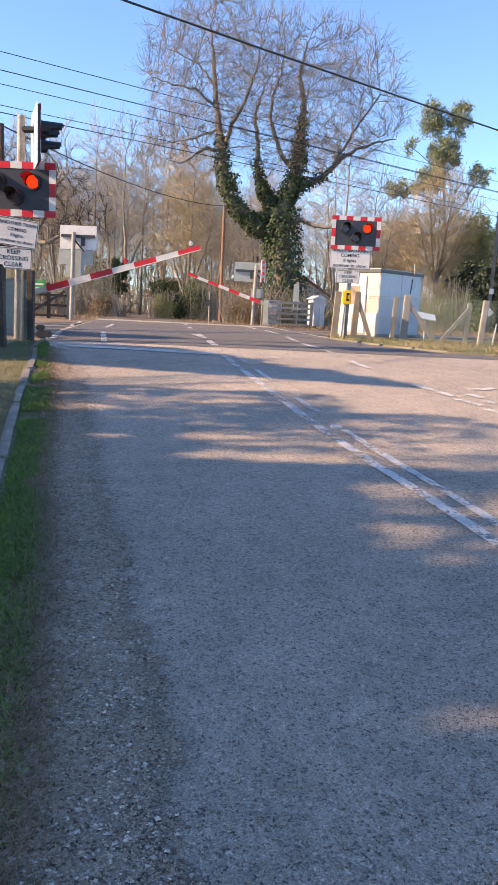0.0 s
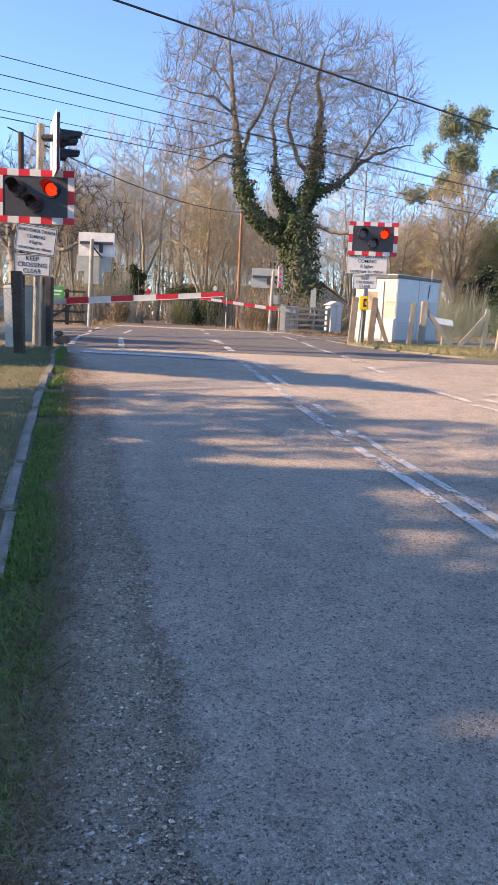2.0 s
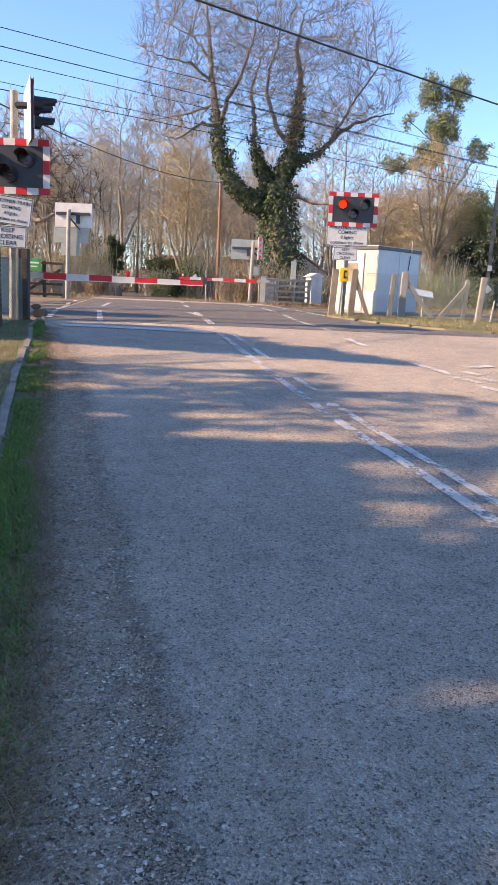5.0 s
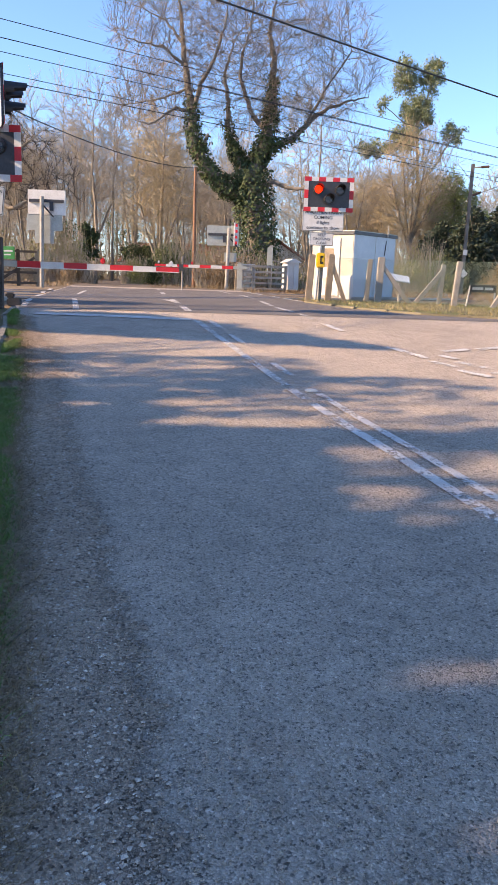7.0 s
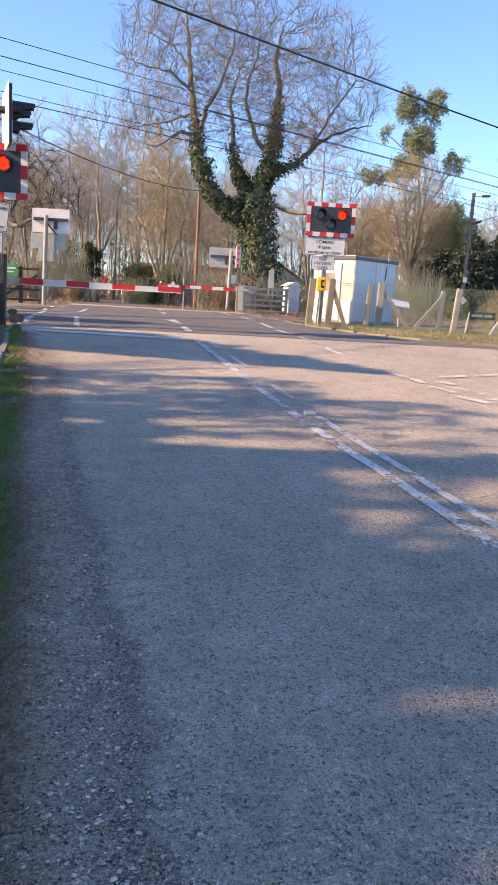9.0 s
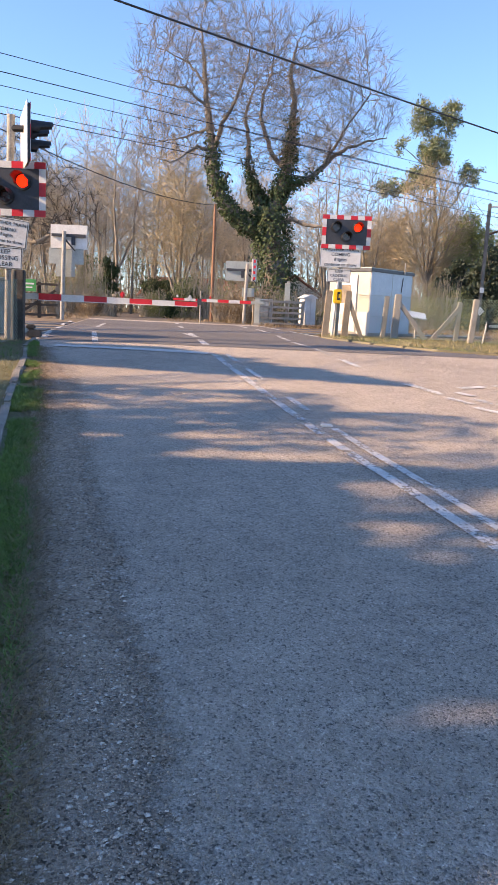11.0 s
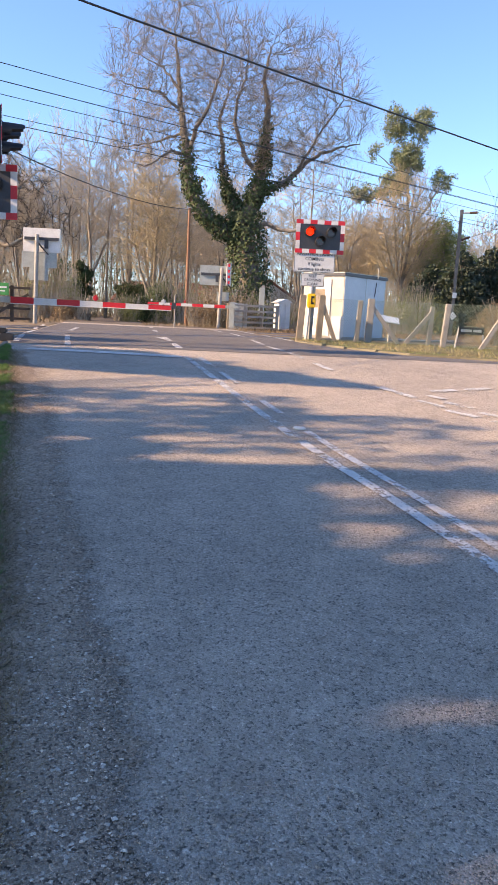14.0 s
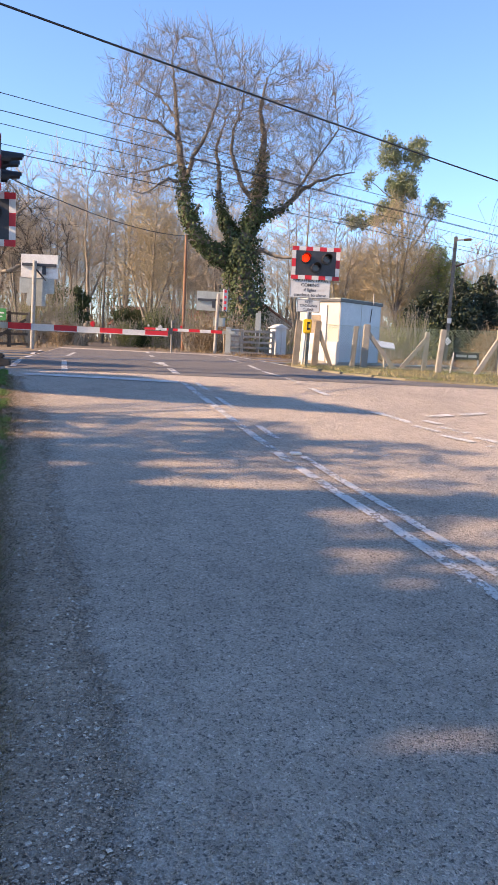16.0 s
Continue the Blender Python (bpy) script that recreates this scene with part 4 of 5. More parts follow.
# ---- trees ----
def colonise(rng, limbs, targets, step=0.2, reach=2.2, kill=0.34, rounds=60, rise=0.12, tip=0.0055, twigs=2, twig=0.42):
    """A crown that grows from given limbs (points, radius) towards a cloud of targets; returns stout, middle and fine lengths."""
    pos, par, low = [], [], []
    for pts, r0, r1 in limbs:
        pts = [Vector(p) for p in pts]
        last = -1
        if pos:
            last = min(range(len(pos)), key=lambda i: (pos[i] - pts[0]).length)
        total = sum((b - a).length for a, b in zip(pts, pts[1:]))
        gone = 0.0
        for a, b in zip(pts, pts[1:]):
            k = max(1, round((b - a).length / step))
            for i in range(k):
                q = a.lerp(b, i / k) + Vector(rng.normal(size=3) * 0.018)
                pos.append(q); par.append(last)
                low.append(r0 + (r1 - r0) * (gone + (b - a).length * i / k) / total)
                last = len(pos) - 1
            gone += (b - a).length
        pos.append(pts[-1]); par.append(last); low.append(r1)
    live = [Vector(p) for p in targets]
    for _ in range(rounds):
        kd = kdtree.KDTree(len(pos))
        for i, p in enumerate(pos):
            kd.insert(p, i)
        kd.balance()
        pull, rest = {}, []
        for t in live:
            co, i, d = kd.find(t)
            if d < kill:
                continue
            rest.append(t)
            if d < reach:
                pull[i] = pull.get(i, Vector()) + (t - co) / d
        live = rest
        grown = 0
        for i, v in pull.items():
            d = v.normalized() + Vector(rng.normal(size=3) * 0.13) + Vector((0, 0, rise))
            q = pos[i] + d.normalized() * step
            if kd.find(q)[2] > step * 0.45:
                pos.append(q); par.append(i); low.append(0.0)
                grown += 1
        if not grown:
            break
    n = len(pos)
    load = [0.0] * n
    kids = [0] * n
    rad = [tip] * n
    for i in range(n - 1, -1, -1):
        rad[i] = max(tip, load[i] ** (1 / 2.4), low[i])
        if par[i] >= 0:
            load[par[i]] += max(tip, load[i] ** (1 / 2.4)) ** 2.4
            kids[par[i]] += 1
    out = [[], [], []]
    for i in range(n):
        j = par[i]
        if j >= 0:
            a = min(rad[j], rad[i] * 1.25)
            out[0 if low[i] > 0 else 1 if rad[i] > tip * 2 else 2].append((pos[j], pos[i], a, rad[i]))
        if rad[i] < tip * 2.3 and j >= 0:
            d = (pos[i] - pos[j]).normalized()
            for _ in range(twigs + (1 if not kids[i] else 0)):
                v = (d + Vector(rng.normal(size=3) * 0.42) + Vector((0, 0, 0.12))).normalized()
                w = (v + Vector(rng.normal(size=3) * 0.15) + Vector((0, 0, 0.2))).normalized()
                L = twig * rng.uniform(0.5, 1.2)
                m = pos[i] + v * L * 0.55
                out[2] += [(pos[i], m, tip * 0.8, tip * 0.7), (m, m + w * L * 0.5, tip * 0.7, tip * 0.45)]
    return out


def in_domes(rng, k, domes, hollow=0.0):
    """Points inside egg-shaped crowns: rows of centre, radii."""
    pts = []
    vol = np.array([d[3] * d[4] * d[5] for d in domes])
    for d, n in zip(domes, (k * vol / vol.sum()).astype(int)):
        v = rng.normal(size=(n, 3))
        v /= np.linalg.norm(v, axis=1, keepdims=True)
        rr = (hollow + (1 - hollow) * rng.uniform(size=(n, 1))) ** 0.42
        edge_noise = np.array([[0.9 + 0.22 * noise.noise(Vector(q * 2.6) + Vector(d[:3]))] for q in v])
        pts.append(np.array(d[:3]) + v * rr * edge_noise * np.array(d[3:6]))
    return np.concatenate(pts)


def main_tree():
    rng = np.random.default_rng(11)
    t = thing("ash_tree", pose(1.42, 33, 1.1), "tall bare tree, trunk and limbs clad in dark ivy", "tree")
    limbs = [
        ([(0.12, 0, 0), (0.06, 0, 1.2), (-0.11, 0, 2.5), (-0.3, 0, 3.85), (-0.41, 0, 4.75)], 0.55, 0.36),
        ([(-0.6, 0, 3.7), (-1.49, -0.3, 4.1), (-2.22, -0.5, 4.75), (-2.6, -0.6, 5.5), (-2.79, -0.5, 6.25), (-2.82, -0.4, 6.95), (-3.04, -0.2, 8.0), (-3.19, 0, 9.1), (-3.31, 0.1, 10.4), (-3.5, 0.1, 11.7)], 0.29, 0.03),
        ([(-2.8, -0.4, 6.85), (-2.46, -0.7, 7.9), (-1.96, -0.9, 8.7), (-1.62, -0.9, 9.8), (-1.4, -0.8, 11.0)], 0.1, 0.02),
        ([(-2.55, -0.6, 5.4), (-2.3, -0.7, 5.7), (-2.15, -0.8, 6.0)], 0.1, 0.05),
        ([(-0.5, 0.1, 4.6), (-0.96, 0.6, 5.4), (-1.22, 0.9, 6.0), (-1.36, 1.0, 6.5), (-1.42, 1.0, 7.8), (-1.57, 1.1, 8.7), (-1.37, 1.2, 9.4), (-1.02, 1.3, 10.3)], 0.17, 0.02),
        ([(-0.3, 0, 4.6), (0.14, 0, 5.9), (0.27, -0.1, 6.6), (0.36, -0.2, 7.5), (0.35, -0.3, 8.0), (0.37, -0.3, 9.0), (0.14, -0.4, 9.85), (0.37, -0.5, 11.1)], 0.29, 0.03),
        ([(0.2, 0, 6.3), (-0.44, -0.5, 6.8), (-0.7, -0.7, 7.45), (-0.96, -0.8, 8.1), (-0.89, -0.8, 8.95), (-0.59, -0.7, 9.8), (-0.53, -0.6, 10.9)], 0.11, 0.02),
        ([(0.2, 0, 5.6), (1.11, 0.3, 6.05), (1.66, 0.5, 6.5), (2.1, 0.6, 7.0), (2.76, 0.7, 7.45), (3.65, 0.8, 7.8), (4.4, 0.9, 7.95)], 0.16, 0.02),
        ([(1.75, 0.5, 6.6), (2.49, 0.3, 8.0), (3.12, 0.2, 8.9), (3.5, 0.2, 9.5)], 0.08, 0.018),
        ([(-0.1, 0, 4.2), (0.6, -0.3, 4.35), (1.1, -0.5, 4.1), (1.81, -0.8, 4.05), (2.3, -0.9, 3.75)], 0.12, 0.04),
        ([(-2.85, -0.4, 6.85), (-3.47, -0.6, 6.95), (-4.04, -0.7, 6.55), (-4.49, -0.8, 6.25), (-5.05, -0.8, 6.4)], 0.07, 0.015),
        ([(-3.0, -0.2, 7.75), (-3.95, 0.1, 7.45), (-4.87, 0.2, 7.25), (-5.6, 0.2, 7.15)], 0.06, 0.014),
        ([(-3.15, 0, 8.6), (-4.0, -0.3, 9.25), (-4.92, -0.5, 9.3), (-5.7, -0.6, 9.5)], 0.065, 0.014),
        ([(-3.25, 0, 9.5), (-3.92, 0.4, 10.35), (-4.74, 0.6, 10.8), (-5.3, 0.7, 11.0)], 0.06, 0.014),
    ]
    targets = in_domes(rng, 5200, [(-3.3, 0, 9.75, 3.3, 3.2, 3.75), (1.05, 0, 8.75, 3.95, 3.4, 3.95), (-1.1, 0.3, 10.1, 2.4, 2.6, 2.9), (-4.1, 0, 7.6, 2.3, 2.2, 1.7)], 0.1)
    keep = [p for p in targets if p[2] > 6.2 + 0.25 * max(0, p[0]) - 0.1 * min(0, p[0] + 3)]
    stout, middle, fine = colonise(rng, limbs, keep, 0.22, 2.4, 0.33, 60, 0.1, 0.0066, 4, 0.74)
    ivy, nrm = [], []
    for li, (pts, r0, r1) in enumerate(limbs[:8]):
        top = (9.0, 7.6, 0, 6.1, 7.0, 8.4, 0, 6.6)[li]
        pts = [np.array(p, float) for p in pts]
        for c, (a0, b0) in enumerate(zip(pts, pts[1:])):
            for j in range(3):
                a, b = a0 + (b0 - a0) * j / 3, a0 + (b0 - a0) * (j + 1) / 3
                ra = r0 + (r1 - r0) * (c + j / 3) / (len(pts) - 1)
                d = b - a
                cover = min(1.0, max(0.0, (top - a[2]) / 1.6))
                lump = 0.5 + abs(noise.noise((a[0] * 1.7, a[1] + li, a[2] * 1.5))) * 1.5
                for _ in range(int(cover * lump * (760 if li == 0 else 330) * np.linalg.norm(d) / 0.5)):
                    v = rng.normal(size=3)
                    v -= d * (v @ d) / (d @ d)
                    v /= np.linalg.norm(v)
                    clump = 0.06 + 0.3 * abs(noise.noise((a[0] * 1.3 + v[0] * 1.6, a[1] + v[1] * 1.6, a[2] * 1.4))) + (0.3 if li == 0 else 0.04)
                    ivy.append(a + d * rng.uniform() + v * (ra + clump * rng.uniform(0.2, 1.2)) + rng.normal(size=3) * 0.02)
                    nrm.append(v)
    part("trunk", tubes(stout, 8), "ashbark", t, smooth=True)
    part("branch_work", tubes(middle, 5), "ashtwig", t)["kind"] = "stuff"
    part("crown", tubes(fine, 3), "ashtwig", t)["kind"] = "stuff"
    part("ivy", cards(ivy, 0.115, rng, 0.3, 1.1, np.array(nrm)), "ivy", t, "dense dark green ivy")


def wood_tree(name, seed, stems, domes, count, m, label, mat, group, kill=0.5, step=0.3, twig=0.95, tip=0.0095, rise=0.45):
    """A bare tree of one or several stems whose crown fills egg-shaped masses."""
    rng = np.random.default_rng(seed)
    t = thing(name, m, label, "tree", group)
    stems = [(p, r0 * 0.8, r1 * 0.7) for p, r0, r1 in stems]
    stout, middle, fine = colonise(rng, stems, in_domes(rng, count, domes), step, 3.2, kill, 45, rise, tip, 4, twig)
    part("trunk", tubes(stout, 6), "bark", t, smooth=True)
    part("crown", tubes(middle + fine, 3), mat, t)["kind"] = "stuff"
    return t


def leaf_mass(rng, blobs, count, size, long=1.6, flat=0.2, inner=0.45, outer=1.1):
    """Leaves spread near the skins of several uneven masses."""
    vol = np.array([b[3] ** 2 for b in blobs])
    pts = []
    for (x, y, z, r, sq), k in zip(blobs, (count * vol / vol.sum()).astype(int)):
        v = rng.normal(size=(k, 3))
        v /= np.linalg.norm(v, axis=1, keepdims=True)
        bump = np.array([0.78 + 0.5 * noise.noise(Vector(q * 2.2) + Vector((x, y, z))) for q in v])
        rad = r * bump * rng.uniform(inner, outer, size=k) ** 0.6
        pts.append(np.array([x, y, z]) + v * rad[:, None] * np.array([1, 1, sq]))
    return cards(np.concatenate(pts), size, rng, flat, long)


def leafy_tree(name, base, trunk_h, r, blobs, count, size, mat, label, seed, group="", category="tree", loose=()):
    rng = np.random.default_rng(seed)
    t = thing(name, pose(*base), label, category, group)
    segs = [(np.zeros(3), np.array([0, 0, trunk_h]), r, r * 0.5)]
    for b in blobs:
        c = np.array(b[:3])
        s = np.array([0, 0, min(trunk_h * rng.uniform(0.5, 0.98), c[2])])
        mid = s + (c - s) * 0.5 + np.array([0, 0, -0.1])
        segs += [(s, mid, r * 0.35, r * 0.25), (mid, c, r * 0.25, r * 0.08)]
        for _ in range(10):
            segs.append((mid + (c - mid) * rng.uniform(0.2, 1), c + rng.normal(size=3) * b[3] * 0.5, r * 0.1, 0.01))
    part("trunk", tubes(segs, 6), "bark", t, smooth=True)
    part("crown", leaf_mass(rng, blobs, count, size, *loose), mat, t)
    return t


main_tree()

WOOD = "slender bare winter tree in the wood"
kinds = [
    wood_tree("bare_tree", 21, [([(0, 0, 0), (0.1, 0, 3), (-0.1, 0.1, 6), (0, 0, 8.5)], 0.17, 0.03), ([(0.05, 0, 2.0), (0.9, 0.3, 4.2), (1.2, 0.4, 6.8)], 0.09, 0.025)], [(0.2, 0, 7.2, 2.0, 2.0, 3.6), (0.9, 0, 5.6, 1.6, 1.6, 2.6)], 620, pose(-9.5, 52, 1.18), WOOD, "twig", "bare trees"),
    wood_tree("bare_tree", 22, [([(0, 0, 0), (-0.2, 0, 2.5), (-0.7, 0, 5), (-0.9, 0, 8)], 0.16, 0.03), ([(0, 0, 0.4), (0.5, 0.1, 3), (0.8, 0.2, 6), (0.9, 0.2, 9)], 0.15, 0.03), ([(0, 0, 1.0), (0.1, -0.5, 4), (-0.1, -0.7, 7.5)], 0.1, 0.03)], [(0, 0, 7.6, 2.5, 2.3, 3.9), (-0.6, 0, 5.0, 2.2, 1.8, 2.2)], 760, pose(-13.5, 48, 1.18), WOOD, "twig", "bare trees"),
    wood_tree("bare_tree", 23, [([(0, 0, 0), (0.05, 0, 4), (0.2, 0, 9)], 0.12, 0.02)], [(0.1, 0, 7.0, 1.3, 1.3, 3.9)], 360, pose(-6.6, 47, 1.18), WOOD, "twig", "bare trees"),
]
gold = wood_tree("golden_tree", 24, [([(0, 0, 0), (0.05, 0, 2), (0.0, 0, 4.2), (-0.1, 0, 7)], 0.2, 0.03)] + [([(0, 0, 2.2 + 0.2 * i), (x * 0.5, y * 0.5, 4.4), (x, y, 7.0)], 0.1, 0.025) for i, (x, y) in enumerate(((-1.5, 0.2), (-0.8, -0.5), (0.7, 0.5), (1.5, -0.2), (0.3, -0.9), (2.0, 0.3)))],
                 [(0, 0, 6.2, 2.5, 2.2, 3.6), (0, 0, 4.0, 2.3, 1.9, 2.2)], 2000, pose(11.1, 47, 1.18), "bare tree with golden brown upright twigs", "willow", "golden trees", 0.33, 0.24, 0.85, 0.0105, 0.5)
tan = wood_tree("tan_tree", 25, [([(0, 0, 0), (0.05, 0, 1.5), (0.15, 0, 4), (0.25, 0, 7.5)], 0.17, 0.03), ([(0, 0, 0.8), (-0.7, 0.1, 2.8), (-1.3, 0.2, 5.5)], 0.11, 0.025), ([(0.05, 0, 1.2), (0.9, -0.2, 3.4), (1.4, -0.2, 5.8)], 0.1, 0.025)],
                [(0.2, 0, 6.3, 2.0, 1.9, 3.0), (0.0, 0, 4.0, 2.3, 1.9, 2.3)], 1500, pose(-3.44, 42, 1.15), "bare tree with tan twigs, stems thin and many", "willow", "tan trees", 0.34, 0.24, 0.8, 0.0095, 0.35)
rng = np.random.default_rng(5)
for i in range(100):
    y = 46 + 40 * rng.uniform() ** 1.2
    x = -0.40 * y - 1 + (0.80 * y + 4) * rng.uniform()
    if abs(x + 0.132 * y) < 1.6 and y < 75:
        continue
    s = min(rng.uniform(0.75, 1.1) * (1 + (y - 45) * 0.006), 0.19 * y / 11.2)
    if x > 0.06 * y:
        s *= 0.82
    copy_thing(kinds[i % 3], pose(x, y, 1.15, 0, 0, rng.uniform(0, 360)) @ Matrix.Diagonal((s, s, s, 1)))
for x, y, s in ((-7.3, 45, 1.05), (-9.4, 47, 1.1), (-11.6, 50, 1.12), (-5.9, 52, 1.1), (-13.8, 47, 1.05), (4.6, 43, 0.95), (6.9, 45, 0.85)):
    copy_thing(kinds[int(y) % 3], pose(x, y, 1.15, 0, 0, 40 * y) @ Matrix.Diagonal((s, s, s, 1)))
for x, y, s in ((13.6, 52, 0.8), (8.6, 50, 0.75)):
    copy_thing(gold, pose(x, y, 1.15, 0, 0, rng.uniform(0, 360)) @ Matrix.Diagonal((s, s, s, 1)))
# nearer tree behind the signal on the verge side, with crooked limbs
wood_tree("oak_tree", 31, [([(0, 0, 0), (0.1, 0, 2.0), (-0.1, 0, 3.6), (0.3, 0, 5.2)], 0.34, 0.06), ([(0.05, 0, 2.2), (1.1, 0.2, 2.9), (2.1, 0, 2.7), (3.3, -0.2, 3.3), (4.3, 0, 3.2)], 0.17, 0.03), ([(0, 0, 3.2), (1.0, -0.4, 4.3), (2.3, -0.3, 4.6), (3.2, -0.2, 5.4)], 0.14, 0.03), ([(0, 0, 2.6), (-1.2, 0.3, 3.6), (-2.3, 0.2, 4.4)], 0.13, 0.03)],
          [(0.6, 0, 4.6, 3.4, 2.4, 2.3), (3.0, 0, 3.8, 2.0, 1.6, 1.7)], 900, pose(-9.9, 30, 1.15), "old bare tree with crooked dark branches", "oakbark", "", 0.34, 0.22, 0.45, 0.0085, 0.05)



def evergreen():
    """A tall open tree whose narrow leaves hang in round heads at the branch ends."""
    rng = np.random.default_rng(41)
    t = thing("tall_evergreen_tree", pose(13.4, 55, 1.18), "tall evergreen tree with drooping grey-green foliage", "tree")
    limbs = [([(0.2, 0, 0), (0, 0, 6), (-0.4, 0, 10), (-0.5, 0, 11.5), (-1.1, 0, 13), (-1.4, 0, 14.5)], 0.2, 0.03), ([(-0.45, 0, 11), (0.1, 0, 12.8), (0.3, 0, 14.3)], 0.08, 0.03), ([(0, 0, 7), (1.3, 0, 9), (2.1, 0, 10.5)], 0.09, 0.03),
             ([(-0.2, 0, 8), (-1.8, 0, 9), (-3.3, 0, 9.4)], 0.08, 0.03), ([(-0.4, 0, 10.2), (-1.8, 0, 11.4), (-2.9, 0, 12.2)], 0.06, 0.02)]
    heads = [(-1.45, 0, 14.0, 0.95, 0.8, 1.4), (0.25, 0, 14.05, 1.0, 0.8, 1.3), (-0.5, 0, 11.8, 1.25, 1.0, 1.3), (2.1, 0, 10.4, 0.9, 0.7, 0.95), (-2.9, 0, 12.2, 0.45, 0.4, 0.6), (-3.3, 0, 9.3, 1.4, 0.8, 0.7), (-1.2, 0, 10.2, 1.2, 0.9, 0.9)]
    stout, middle, fine = colonise(rng, limbs, in_domes(rng, 900, heads), 0.2, 3.0, 0.26, 40, 0.1, 0.01, 1, 0.3)
    part("trunk", tubes(stout, 6), "bark", t, smooth=True)
    part("branch_work", tubes(middle + fine, 3), "bark", t)["kind"] = "stuff"
    ends = np.array([b for a, b, ra, rb in fine])
    ends = ends[ends[:, 2] > 8.3]
    pts = np.repeat(ends, 9, axis=0) + rng.normal(size=(len(ends) * 9, 3)) * np.array([0.13, 0.13, 0.12])
    part("crown", cards(pts, 0.085, rng, 0.0, 2.4), "euc", t)["kind"] = "stuff"


evergreen()
leafy_tree("green_tree", (14.2, 49, 1.18), 7, 0.16, [(-0.2, 0, 6.3, 0.9, 1.3), (-0.9, 0, 4.9, 1.1, 1.2), (0.6, 0, 5.3, 1.1, 1.2), (-0.6, 0, 3.4, 1.2, 1.1), (-1.6, 0, 2.4, 1.0, 1.0), (1.6, 0, 4.2, 1.0, 1.0)], 22000, 0.075, "sallow", "yellow-green shrubby tree behind the fence", 42)
for i, (x, y, s) in enumerate(((12.6, 40, 0.84), (14.4, 41, 0.92), (16.6, 40, 0.95), (19.5, 42, 1.0), (11.3, 41.5, 0.72))):
    leafy_tree("dark_conifer", (x, y, 1.16), 4.6 * s, 0.2, [(0, 0, 1.0 * s, 1.7 * s, 0.8), (0.3, 0, 2.4 * s, 1.6 * s, 0.8), (-0.2, 0.1, 3.6 * s, 1.25 * s, 0.8), (0.1, 0, 4.5 * s, 0.75 * s, 1.0), (0.9, -0.2, 1.8 * s, 1.2 * s, 0.8), (-0.9, -0.1, 2.0 * s, 1.1 * s, 0.8)], 8000, 0.14, "fir", "dark green conifer in a hedge", 50 + i, "conifer hedge")


def bush(x, y, w, h, mat, label, seed, count=1500, size=0.07, twigs=60):
    rng = np.random.default_rng(seed)
    t = thing("bush", pose(x, y, ground_z(y)), label, "bush", "bushes")
    blobs = [(rng.uniform(-w, w) * 0.5, rng.uniform(-0.4, 0.4), h * rng.uniform(0.15, 0.7), 0.42 * min(w, h) * rng.uniform(0.7, 1.2), 1.0) for _ in range(7)]
    part("leaves", leaf_mass(rng, blobs, count, size), mat, t)
    segs = []
    for _ in range(twigs):
        a = np.array([rng.uniform(-w, w) * 0.45, rng.uniform(-0.4, 0.4), 0])
        b = a + np.array([rng.normal() * 0.3, rng.normal() * 0.2, h * rng.uniform(0.5, 1.15)])
        mid = (a + b) / 2 + rng.normal(size=3) * 0.1
        segs += [(a, mid, 0.012, 0.009), (mid, b, 0.009, 0.004)]
    part("brushwood", tubes(segs, 3), "twig", t)
    return t


BUSHES = [(-6.75, 38, 0.9, 3.6, "ivy"), (-5.2, 46, 1.6, 2.6, "ivy"), (-9.0, 61, 4.5, 6.0, "ivy"), (-8.6, 46, 1.6, 4.2, "ivy"), (-8.2, 38, 3.0, 2.4, "bush"), (-10.5, 36, 3.0, 2.6, "bush"), (-7.0, 31, 2.4, 1.1, "bramble"), (-9.0, 29, 3.0, 1.3, "bramble"), (-5.4, 30, 1.3, 0.9, "bramble"), (-3.8, 33, 1.0, 1.1, "bush"), (-6.9, 33, 1.7, 2.6, "bush"), (-2.6, 33.5, 1.2, 1.4, "ivy"), (-1.7, 33, 1.8, 2.0, "bush"), (-0.6, 34, 1.6, 2.2, "bush"),
          (-0.4, 29.2, 1.3, 1.3, "bramble"), (0.6, 30, 1.6, 1.4, "bramble"), (2.3, 31, 2.0, 1.3, "bush"), (3.6, 33, 2.0, 1.6, "bramble"), (4.6, 27, 1.8, 0.9, "bramble"), (6.0, 30, 2.4, 1.5, "bush"), (8.0, 33, 2.8, 2.2, "bush"), (9.2, 37, 2.2, 2.2, "bush"), (7.0, 38, 3.0, 2.6, "bush"), (-13, 33, 4.0, 3.0, "bush"), (-3.9, 52, 2.0, 3.0, "ivy"), (7.6, 17.6, 1.2, 0.8, "bramble"), (8.6, 22, 2.0, 1.2, "bramble"), (-2.2, 36, 1.6, 1.8, "ivy"), (-9.5, 24, 2.6, 1.2, "bramble"), (-12, 25, 3.0, 1.6, "bramble")]
NAMES = {"ivy": "dark evergreen bush under bare trees", "bush": "scrubby olive-green bush in early leaf", "bramble": "tangle of dry brown brambles", "straw": "clump of tall straw-coloured grass"}
for i, (x, y, bw, bh, mt) in enumerate(BUSHES):
    bush(x, y, bw, bh, mt, NAMES[mt], 100 + i, 4200 if mt == "ivy" else 3800, (0.075 if mt == "ivy" else 0.036) if mt != "straw" else 0.045, 60 if mt == "ivy" else 140)


